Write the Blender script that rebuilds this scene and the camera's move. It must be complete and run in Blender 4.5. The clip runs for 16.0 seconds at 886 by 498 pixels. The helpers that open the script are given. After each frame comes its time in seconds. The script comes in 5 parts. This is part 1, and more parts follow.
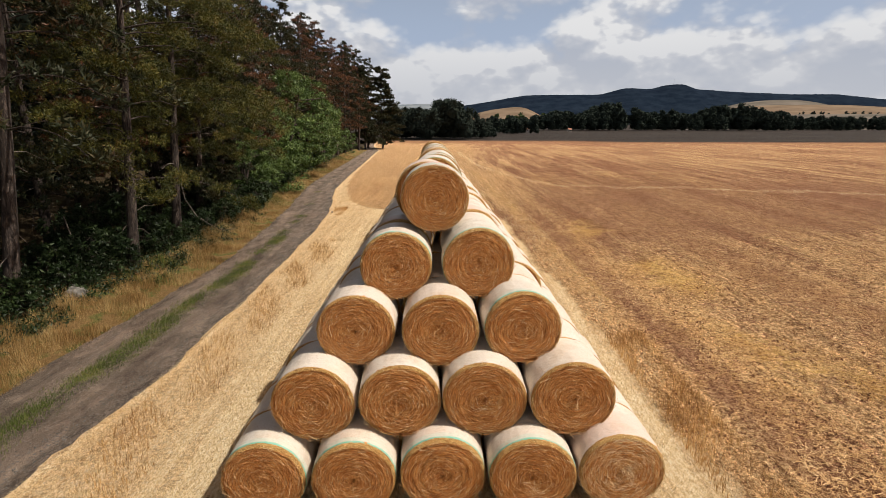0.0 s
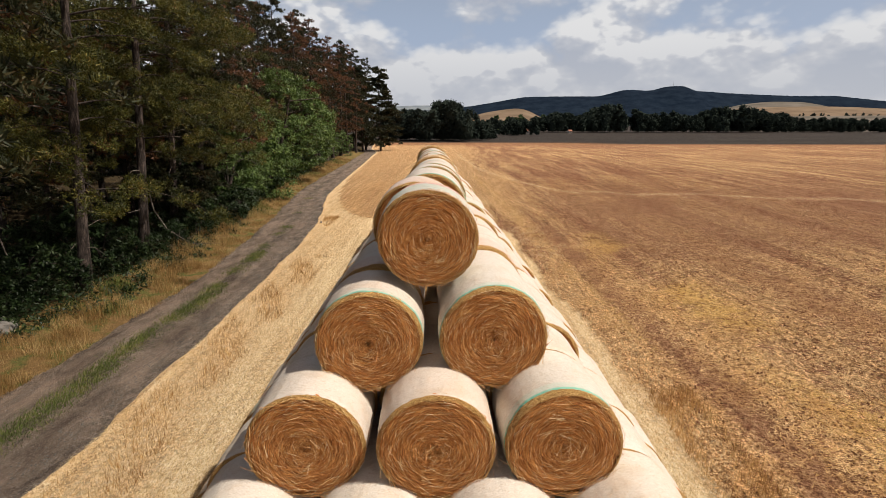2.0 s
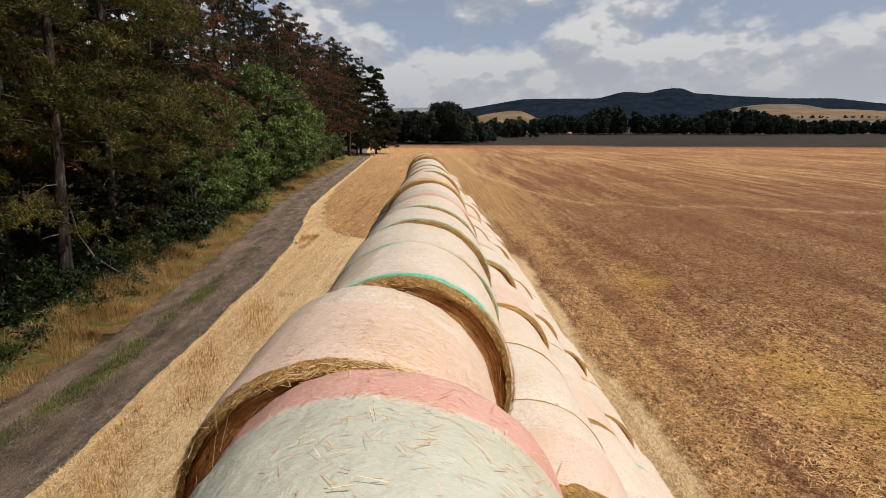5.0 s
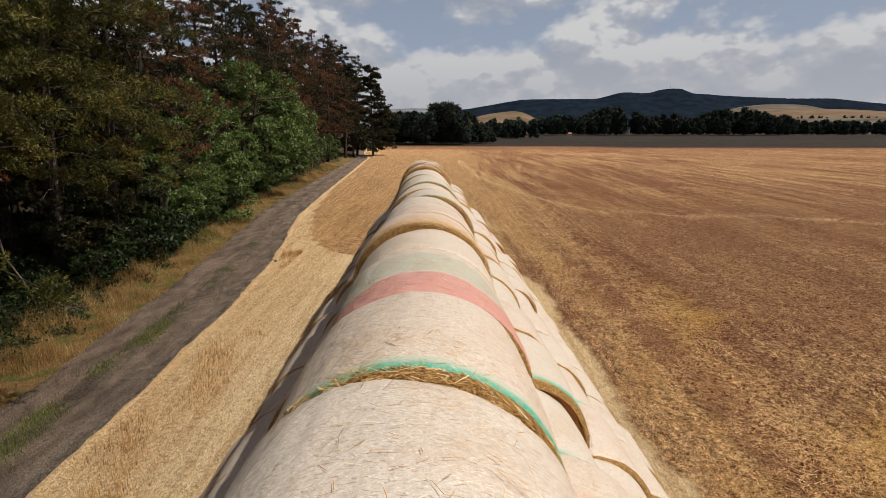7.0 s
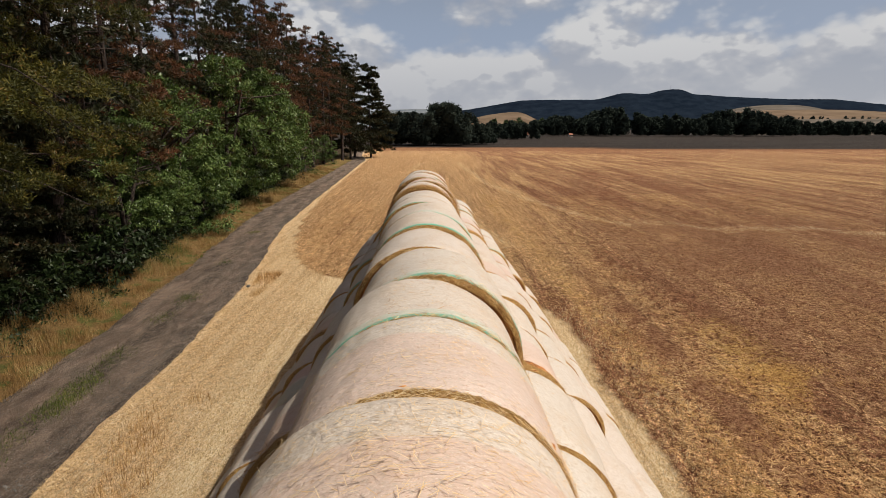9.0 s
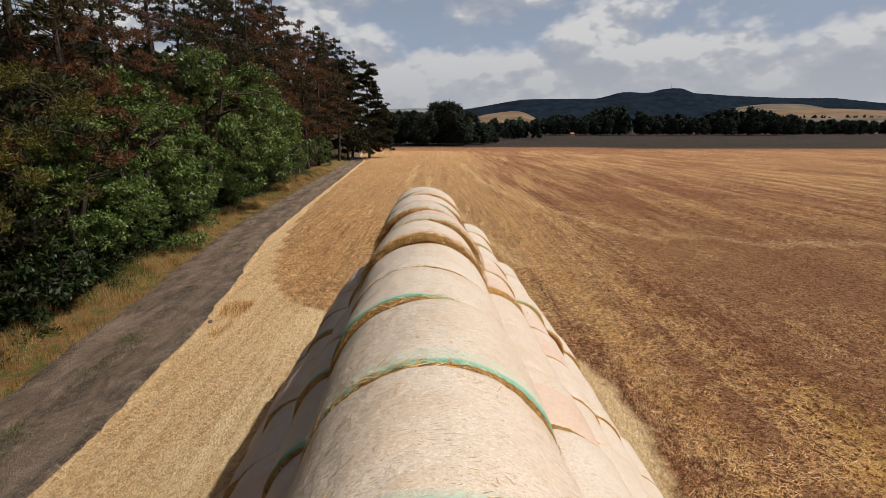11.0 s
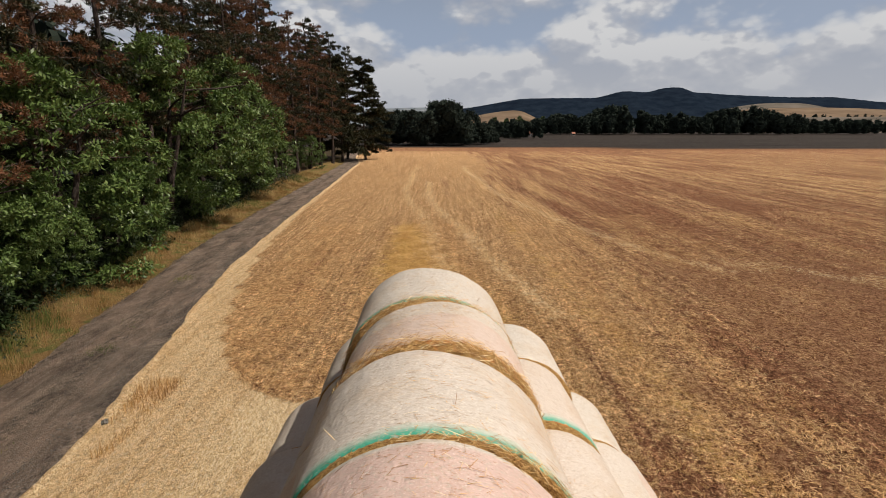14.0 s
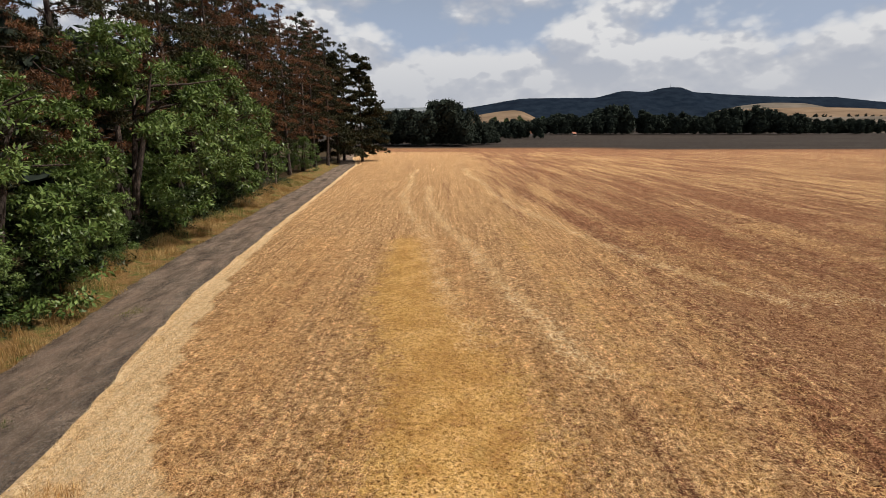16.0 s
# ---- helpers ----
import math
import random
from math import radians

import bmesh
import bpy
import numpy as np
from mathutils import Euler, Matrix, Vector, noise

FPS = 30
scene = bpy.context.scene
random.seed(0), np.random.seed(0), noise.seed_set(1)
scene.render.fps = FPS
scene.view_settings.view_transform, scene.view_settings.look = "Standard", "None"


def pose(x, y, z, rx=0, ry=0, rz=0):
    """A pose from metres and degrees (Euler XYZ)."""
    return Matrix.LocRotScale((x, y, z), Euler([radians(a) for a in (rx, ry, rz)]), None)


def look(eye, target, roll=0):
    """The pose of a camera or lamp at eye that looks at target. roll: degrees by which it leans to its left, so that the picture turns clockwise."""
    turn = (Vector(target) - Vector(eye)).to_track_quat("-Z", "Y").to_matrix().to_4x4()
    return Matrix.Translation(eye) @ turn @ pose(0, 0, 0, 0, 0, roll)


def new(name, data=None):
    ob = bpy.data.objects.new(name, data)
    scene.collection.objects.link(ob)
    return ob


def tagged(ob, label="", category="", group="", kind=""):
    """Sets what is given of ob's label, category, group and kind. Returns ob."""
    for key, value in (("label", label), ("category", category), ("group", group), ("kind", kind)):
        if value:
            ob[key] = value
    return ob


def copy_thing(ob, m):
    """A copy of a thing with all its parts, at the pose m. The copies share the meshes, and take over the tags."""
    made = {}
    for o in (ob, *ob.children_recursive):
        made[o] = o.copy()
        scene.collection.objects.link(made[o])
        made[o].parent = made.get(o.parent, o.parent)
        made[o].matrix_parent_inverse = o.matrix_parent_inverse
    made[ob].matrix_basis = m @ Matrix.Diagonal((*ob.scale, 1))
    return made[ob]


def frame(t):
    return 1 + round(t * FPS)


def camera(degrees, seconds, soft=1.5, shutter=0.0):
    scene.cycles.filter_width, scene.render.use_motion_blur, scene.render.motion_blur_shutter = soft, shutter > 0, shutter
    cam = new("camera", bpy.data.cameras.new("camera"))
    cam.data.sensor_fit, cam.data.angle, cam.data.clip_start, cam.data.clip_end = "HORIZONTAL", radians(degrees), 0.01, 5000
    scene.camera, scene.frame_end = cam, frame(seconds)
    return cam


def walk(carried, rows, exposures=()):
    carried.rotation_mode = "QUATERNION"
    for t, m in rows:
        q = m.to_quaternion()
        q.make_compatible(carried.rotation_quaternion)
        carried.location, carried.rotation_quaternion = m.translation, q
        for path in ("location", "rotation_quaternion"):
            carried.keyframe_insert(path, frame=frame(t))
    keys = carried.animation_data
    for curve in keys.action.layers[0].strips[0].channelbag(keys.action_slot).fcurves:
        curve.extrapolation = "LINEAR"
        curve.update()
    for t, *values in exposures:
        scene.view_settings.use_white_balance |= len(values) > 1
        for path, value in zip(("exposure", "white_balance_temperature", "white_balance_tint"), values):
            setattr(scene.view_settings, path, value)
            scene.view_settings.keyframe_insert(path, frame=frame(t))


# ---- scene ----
cam = camera(79.1, 16.0, soft=0.7)
METRES, EYE, TILT, LEAN, TURN = 36.0, 7.44, -10.1, 1.3, 0.0
ROWS = [
    (0.0, 0.0, 0.0, 0.0, 0.09, -3.54, -1.41),
    (0.5, -0.0, 0.0247, 0.0044, 0.09, -3.51, -1.42),
    (1.0, -0.0002, 0.0507, 0.009, 0.08, -3.46, -1.42),
    (1.5, -0.0002, 0.0764, 0.0136, 0.05, -3.42, -1.42),
    (2.0, 0.0003, 0.1045, 0.0186, 0.04, -3.38, -1.42),
    (2.5, 0.0002, 0.1334, 0.0238, 0.01, -3.34, -1.41),
    (3.0, 0.0008, 0.1634, 0.0285, -0.03, -3.3, -1.4),
    (3.5, 0.0006, 0.1931, 0.0337, -0.05, -3.27, -1.38),
    (4.0, 0.0003, 0.2247, 0.0393, -0.08, -3.22, -1.4),
    (6.5, -0.0029, 0.3732, 0.0655, -0.24, -3.13, -1.34),
    (7.0, -0.0036, 0.4044, 0.071, -0.26, -3.1, -1.33),
    (7.5, -0.0044, 0.436, 0.0765, -0.27, -3.06, -1.34),
    (8.0, -0.0049, 0.4662, 0.0821, -0.29, -3.04, -1.33),
    (8.5, -0.0059, 0.4983, 0.0878, -0.29, -3.04, -1.32),
    (9.0, -0.007, 0.5305, 0.0933, -0.28, -3.02, -1.32),
    (11.5, -0.0132, 0.6911, 0.1223, -0.26, -3.12, -1.27),
    (12.0, -0.0144, 0.7237, 0.1281, -0.28, -3.13, -1.27),
    (12.5, -0.0149, 0.7542, 0.1343, -0.31, -3.14, -1.27),
    (13.0, -0.0171, 0.7862, 0.1401, -0.33, -3.14, -1.23),
    (13.5, -0.0186, 0.8185, 0.1459, -0.34, -3.15, -1.24),
    (14.0, -0.0196, 0.8511, 0.1521, -0.36, -3.16, -1.23),
    (14.5, -0.0206, 0.8825, 0.1577, -0.37, -3.15, -1.21),
    (15.0, -0.021, 0.916, 0.1639, -0.38, -3.14, -1.21),
    (15.5, -0.022, 0.9498, 0.1698, -0.38, -3.15, -1.19),
    (16.0, -0.0243, 0.9839, 0.1758, -0.42, -3.16, -1.18),
]
walk(cam, [(t, pose(0, 0, EYE, TILT, LEAN, TURN) @ pose(METRES * x, METRES * y, METRES * z, 90 + pitch, roll, yaw)) for t, x, y, z, yaw, pitch, roll in ROWS],
     exposures=((0.0, 0.06), (3.0, -0.04), (5.0, -0.20), (7.5, -0.32), (9.0, -0.28), (12.5, -0.27), (14.5, -0.24), (15.5, -0.15), (16.0, -0.02)))


# ---- world and sun ----
SUN_ELEV, SUN_AZ = 56.0, -10.0      # azimuth: degrees from +x towards +y
sun_dir = Vector((math.cos(radians(SUN_ELEV)) * math.cos(radians(SUN_AZ)),
                  math.cos(radians(SUN_ELEV)) * math.sin(radians(SUN_AZ)), math.sin(radians(SUN_ELEV))))
sun = new("sun", bpy.data.lights.new("sun", "SUN"))
sun.data.energy, sun.data.angle, sun.data.color = 5.0, radians(0.6), (1.0, 0.93, 0.83)
sun.matrix_world = look(sun_dir * 200, (0, 0, 0))


class Nodes:
    """Short calls for building a node tree."""

    def __init__(self, tree):
        self.t = tree
        tree.nodes.clear()

    def add(self, kind, **props):
        n = self.t.nodes.new(kind)
        for k, v in props.items():
            if k == "op":
                n.operation = v
            elif k == "data_type":
                n.data_type = v
            elif k == "blend":
                n.blend_type = v
        return n

    def put(self, socket, v):
        if isinstance(v, bpy.types.NodeSocket):
            self.t.links.new(v, socket)
        elif isinstance(v, tuple) and len(v) == 3 and socket.type == "RGBA":
            socket.default_value = (*v, 1)
        else:
            socket.default_value = v

    def math(self, op, a, b=0.0, clamp=False):
        n = self.add("ShaderNodeMath", op=op)
        n.use_clamp = clamp
        self.put(n.inputs[0], a), self.put(n.inputs[1], b)
        return n.outputs[0]

    def vmath(self, op, a, b=(0, 0, 0)):
        n = self.add("ShaderNodeVectorMath", op=op)
        self.put(n.inputs[0], a), self.put(n.inputs[1], b)
        return n.outputs[0]

    def scaled(self, v, s):
        return self.vmath("MULTIPLY", v, s)

    def split(self, v):
        n = self.add("ShaderNodeSeparateXYZ")
        self.put(n.inputs[0], v)
        return n.outputs

    def join(self, x, y, z):
        n = self.add("ShaderNodeCombineXYZ")
        for s, v in zip(n.inputs, (x, y, z)):
            self.put(s, v)
        return n.outputs[0]

    def noise(self, v, scale, detail=3.0, rough=0.55, distort=0.0):
        n = self.add("ShaderNodeTexNoise")
        self.put(n.inputs["Vector"], v)
        for k, x in (("Scale", scale), ("Detail", detail), ("Roughness", rough), ("Distortion", distort)):
            n.inputs[k].default_value = x
        return n.outputs["Fac"]

    def step(self, v, a, b):
        n = self.add("ShaderNodeMapRange")
        n.interpolation_type = "SMOOTHSTEP"
        self.put(n.inputs[0], v)
        n.inputs[1].default_value, n.inputs[2].default_value = a, b
        return n.outputs[0]

    def ramp(self, f, stops):
        n = self.add("ShaderNodeValToRGB")
        self.put(n.inputs[0], f)
        e = n.color_ramp.elements
        while len(e) < len(stops):
            e.new(0.5)
        for el, (p, c) in zip(e, stops):
            el.position, el.color = p, (*c, 1)
        return n.outputs[0]

    def mix(self, f, a, b, blend="MIX"):
        n = self.add("ShaderNodeMix", data_type="RGBA", blend=blend)
        self.put(n.inputs[0], f), self.put(n.inputs[6], a), self.put(n.inputs[7], b)
        return n.outputs[2]

    def attr(self, name):
        n = self.add("ShaderNodeAttribute")
        n.attribute_name = name
        return n.outputs["Fac"]

    def pos(self):
        return self.add("ShaderNodeNewGeometry").outputs["Position"]

    def island(self):
        return self.add("ShaderNodeNewGeometry").outputs["Random Per Island"]

    def obj(self):
        return self.add("ShaderNodeTexCoord").outputs["Object"]

    def rand(self):
        return self.add("ShaderNodeObjectInfo").outputs["Random"]


def material(name, build):
    """build(nodes) gives colour, roughness, bump height or None, bump distance, and extra inputs."""
    m = bpy.data.materials.new(name)
    m.use_nodes = True
    n = Nodes(m.node_tree)
    colour, rough, height, depth, extra = build(n)
    b = n.add("ShaderNodeBsdfPrincipled")
    n.put(b.inputs["Base Color"], colour)
    n.put(b.inputs["Roughness"], rough)
    b.inputs["Specular IOR Level"].default_value = 0.3
    for k, v in extra.items():
        n.put(b.inputs[k], v)
    if height is not None:
        bump = n.add("ShaderNodeBump")
        bump.inputs["Distance"].default_value = depth
        bump.inputs["Strength"].default_value = 0.9
        n.put(bump.inputs["Height"], height)
        n.t.links.new(bump.outputs[0], b.inputs["Normal"])
    out = n.add("ShaderNodeOutputMaterial")
    shader = b.outputs[0]
    n.t.links.new(shader, out.inputs[0])
    return m


def leafy(name, stops, through_light=0.3, rough=0.55, gloss=0.25):
    """Thin leaves or needles: colour by leaf, with some light passing through."""
    m = bpy.data.materials.new(name)
    m.use_nodes = True
    n = Nodes(m.node_tree)
    patch = n.noise(n.pos(), 0.7, 2.0)
    f = n.math("ADD", n.math("MULTIPLY", n.island(), 0.55), n.math("MULTIPLY", n.step(patch, 0.3, 0.7), 0.45))
    colour = n.ramp(f, stops)
    b = n.add("ShaderNodeBsdfPrincipled")
    n.put(b.inputs["Base Color"], colour)
    b.inputs["Roughness"].default_value = rough
    b.inputs["Specular IOR Level"].default_value = gloss
    tr = n.add("ShaderNodeBsdfTranslucent")
    n.put(tr.inputs[0], colour)
    mx = n.add("ShaderNodeMixShader")
    mx.inputs[0].default_value = through_light
    n.t.links.new(b.outputs[0], mx.inputs[1]), n.t.links.new(tr.outputs[0], mx.inputs[2])
    out = n.add("ShaderNodeOutputMaterial")
    n.t.links.new(mx.outputs[0], out.inputs[0])
    return m


world = bpy.data.worlds.new("sky")
scene.world = world
world.use_nodes = True
wn = Nodes(world.node_tree)
sky = wn.add("ShaderNodeTexSky")
sky.sky_type, sky.sun_disc = "NISHITA", False
sky.sun_elevation, sky.sun_rotation = radians(SUN_ELEV), radians(90 - SUN_AZ)
sky.air_density, sky.dust_density = 1.0, 1.5
ray = wn.vmath("NORMALIZE", wn.add("ShaderNodeTexCoord").outputs["Generated"])
rx, ry, rz = wn.split(ray)
dome = wn.vmath("ADD", wn.join(rx, ry, wn.math("MULTIPLY", rz, 1.7)), (3.7, 1.2, 0.4))
high = wn.vmath("ADD", dome, (0.008, 0.0, 0.040))


def billow(at):
    """Cloud density: soft noise with heaped round cells."""
    cells = wn.add("ShaderNodeTexVoronoi")
    wn.put(cells.inputs["Vector"], at)
    for key, v in (("Scale", 7.5), ("Detail", 3.0), ("Roughness", 0.55), ("Lacunarity", 2.1)):
        cells.inputs[key].default_value = v
    heap = wn.math("SUBTRACT", 0.98, wn.math("MULTIPLY", cells.outputs["Distance"], 0.95))
    return wn.math("ADD", wn.math("MULTIPLY", wn.noise(at, 4.0, 7.0, 0.50, 0.0), 0.74), wn.math("MULTIPLY", heap, 0.26))


dens, above = billow(dome), billow(high)
bank = wn.noise(dome, 1.9, 2.0, 0.5, 0.0)
haze = wn.math("SUBTRACT", 1.0, wn.step(rz, 0.0, 0.17))
mask = wn.step(wn.math("ADD", wn.math("ADD", wn.math("MULTIPLY", dens, 0.7), wn.math("MULTIPLY", bank, 0.3)), wn.math("SUBTRACT", wn.math("MULTIPLY", haze, 0.22), wn.math("MULTIPLY", wn.step(rz, 0.24, 0.75), 0.30))), 0.335, 0.45)
lit = wn.math("ADD", wn.math("MULTIPLY", wn.math("SUBTRACT", dens, above), 5.2), 0.50)
cloud = wn.ramp(lit, [(0.10, (0.58, 0.63, 0.74)), (0.40, (0.69, 0.725, 0.81)), (0.60, (0.80, 0.82, 0.88)), (0.80, (1.07, 1.07, 1.08))])
cloud = wn.mix(wn.math("MULTIPLY", haze, 0.85), cloud, (0.72, 0.745, 0.81))
blue = wn.mix(wn.math("MULTIPLY", wn.math("SUBTRACT", 1.0, wn.step(rz, 0.10, 0.44)), 0.75), wn.scaled(sky.outputs[0], (0.166, 0.120, 0.086)), (0.52, 0.67, 0.95))
bg = wn.add("ShaderNodeBackground")
wn.put(bg.inputs[0], wn.mix(mask, blue, cloud))
bg.inputs[1].default_value = 0.69
wo = wn.add("ShaderNodeOutputWorld")
wn.t.links.new(bg.outputs[0], wo.inputs[0])


# ---- materials ----
def _straw_face(n):
    p = n.obj()
    x, y, z = n.split(p)
    z = n.math("SUBTRACT", z, 0.755)
    r = n.math("SQRT", n.math("ADD", n.math("MULTIPLY", x, x), n.math("MULTIPLY", z, z)))
    inv = n.math("DIVIDE", 1.0, n.math("ADD", r, 0.05))
    ring = n.join(n.math("MULTIPLY", n.math("MULTIPLY", x, inv), 2.2), n.math("MULTIPLY", n.math("MULTIPLY", z, inv), 2.2),
                  n.math("MULTIPLY", r, 42.0))
    seed = n.vmath("ADD", ring, n.join(n.math("MULTIPLY", n.rand(), 37.0), y, 0.0))
    a = n.noise(seed, 1.5, 5.0, 0.65, 0.6)
    b = n.noise(p, 55.0, 3.0, 0.6)
    c = n.noise(p, 4.0, 3.0)
    f = n.math("ADD", n.math("MULTIPLY", a, 0.75), n.math("MULTIPLY", b, 0.25))
    col = n.ramp(f, [(0.34, (0.13, 0.042, 0.011)), (0.46, (0.50, 0.195, 0.054)), (0.58, (0.76, 0.365, 0.110)), (0.72, (0.92, 0.57, 0.23))])
    col = n.mix(n.math("MULTIPLY", n.step(c, 0.4, 0.7), 0.35), col, (0.58, 0.235, 0.066))
    return col, 0.75, f, 0.05, {}


def _net(band=None):
    def build(n):
        p = n.obj()
        x, y, z = n.split(p)
        w = n.vmath("ADD", p, n.join(n.math("MULTIPLY", n.rand(), 50.0), 0.0, 0.0))
        fine = n.noise(n.scaled(w, (46, 66, 46)), 1.0, 4.0, 0.65, 0.5)
        speck = n.noise(n.scaled(w, (28, 95, 28)), 1.0, 2.0, 0.6, 0.9)
        fleck = n.noise(n.scaled(w, (90, 40, 90)), 1.0, 2.0, 0.6, 0.9)
        blot = n.noise(w, 2.2, 4.0, 0.6)
        col = n.ramp(fine, [(0.30, (0.52, 0.45, 0.385)), (0.48, (0.62, 0.553, 0.487)), (0.64, (0.68, 0.622, 0.565))])
        col = n.mix(n.math("MULTIPLY", n.step(fleck, 0.58, 0.68), 0.6), col, (0.76, 0.70, 0.60))
        col = n.mix(n.math("MULTIPLY", n.step(blot, 0.48, 0.72), 0.35), col, (0.56, 0.41, 0.28))
        tint = n.ramp(n.rand(), [(0.0, (0.99, 0.945, 0.91)), (0.35, (1.0, 0.98, 0.96)), (0.7, (0.97, 0.98, 0.96)), (1.0, (1.0, 0.955, 0.90))])
        col = n.mix(1.0, col, tint, "MULTIPLY")
        col = n.mix(n.math("MULTIPLY", n.step(speck, 0.60, 0.68), 0.7), col, (0.36, 0.24, 0.12))
        dash = n.noise(n.scaled(w, (16, 120, 16)), 1.0, 2.0, 0.5, 0.4)
        col = n.mix(n.math("MULTIPLY", n.step(dash, 0.655, 0.70), 0.7), col, (0.30, 0.23, 0.15))
        spark = n.noise(n.scaled(w, (60, 130, 60)), 1.0, 2.0, 0.6, 0.6)
        col = n.mix(n.math("MULTIPLY", n.step(spark, 0.60, 0.68), 0.7), col, (0.86, 0.82, 0.74))
        chaff = n.noise(n.scaled(w, (55, 60, 55)), 1.0, 3.0, 0.7, 1.5)
        col = n.mix(n.math("MULTIPLY", n.math("MULTIPLY", n.step(chaff, 0.55, 0.66), n.step(blot, 0.40, 0.60)), 0.55), col, (0.50, 0.34, 0.15))
        around = n.math("ARCTAN2", x, n.math("SUBTRACT", z, 0.755))
        knit = n.math("MULTIPLY", n.math("SINE", n.math("MULTIPLY", y, 190.0)), n.math("SINE", n.math("MULTIPLY", around, 130.0)))
        col = n.mix(n.math("MULTIPLY", n.step(n.math("ADD", knit, n.math("MULTIPLY", n.math("SUBTRACT", blot, 0.5), 3.0)), 0.1, 0.9), 0.16), col, (0.46, 0.37, 0.28))
        if band:
            for y0, y1, c, k in band:
                wob = n.math("ADD", y, n.math("MULTIPLY", n.math("SUBTRACT", n.noise(p, 5.0, 4.0), 0.5), 0.05))
                inside = n.math("MULTIPLY", n.step(wob, y0 - 0.02, y0 + 0.02), n.math("SUBTRACT", 1.0, n.step(wob, y1 - 0.02, y1 + 0.02)))
                inside = n.math("MULTIPLY", inside, n.math("MULTIPLY", n.step(fine, 0.26, 0.52), k))
                col = n.mix(inside, col, c)
        crumple = n.noise(n.scaled(w, (9, 16, 9)), 1.0, 4.0, 0.65, 0.8)
        return col, 0.46, n.math("ADD", n.math("ADD", n.math("MULTIPLY", fine, 0.16), n.math("MULTIPLY", crumple, 0.4)), n.math("MULTIPLY", blot, 1.8)), 0.022, {"Specular IOR Level": 0.45}
    return build


GREEN, PINK, PALEGREEN = (0.02, 0.36, 0.23), (0.58, 0.185, 0.16), (0.40, 0.44, 0.34)
straw_face = material("straw_face", _straw_face)
net_plain = material("net_plain", _net())
net_green = material("net_green", _net([(-0.70, -0.445, GREEN, 0.92), (-0.47, -0.40, (0.36, 0.52, 0.42), 0.5)]))
net_greenring = material("net_greenring", _net([(-0.70, -0.355, (0.05, 0.38, 0.26), 0.85)]))
net_edge = material("net_edge", _net([(-0.70, -0.462, (0.07, 0.40, 0.28), 0.85), (-0.462, -0.36, (0.40, 0.55, 0.46), 0.4)]))
net_pink = material("net_pink", _net([(-0.60, -0.14, PINK, 0.72), (-0.12, 0.36, PALEGREEN, 0.6)]))
net_flush = material("net_flush", _net([(-0.42, 0.08, PALEGREEN, 0.55), (0.16, 0.50, PINK, 0.3)]))
net_front = material("net_front", _net([(-0.46, 0.28, (0.43, 0.48, 0.41), 0.75), (0.30, 0.62, PINK, 0.6)]))
net_rose = material("net_rose", _net([(-0.70, 0.20, (0.62, 0.34, 0.26), 0.30)]))
straw_loose = material("straw_loose", lambda n: (n.ramp(n.island(), [(0.0, (0.40, 0.155, 0.045)), (0.55, (0.60, 0.295, 0.095)), (0.82, (0.80, 0.52, 0.23)), (1.0, (0.92, 0.78, 0.50))]), 0.6, None, 0, {}))


def _straw_rim(n):
    p = n.vmath("ADD", n.obj(), n.join(n.math("MULTIPLY", n.rand(), 30.0), 0.0, 0.0))
    a = n.noise(n.scaled(p, (26, 70, 26)), 1.0, 4.0, 0.7, 1.6)
    b = n.noise(n.scaled(p, (80, 34, 80)), 1.0, 3.0, 0.7, 1.2)
    f = n.math("ADD", n.math("MULTIPLY", a, 0.55), n.math("MULTIPLY", b, 0.45))
    col = n.ramp(f, [(0.36, (0.12, 0.052, 0.014)), (0.47, (0.42, 0.215, 0.060)), (0.57, (0.68, 0.43, 0.155)), (0.68, (0.88, 0.66, 0.32))])
    return col, 0.75, f, 0.07, {}


straw_shoulder = material("straw_shoulder", _straw_rim)
rim_straw = material("rim_straw", lambda n: (n.ramp(n.island(), [(0.0, (0.26, 0.120, 0.034)), (0.45, (0.53, 0.29, 0.090)), (0.8, (0.78, 0.52, 0.21)), (1.0, (0.95, 0.82, 0.54))]), 0.6, None, 0, {}))


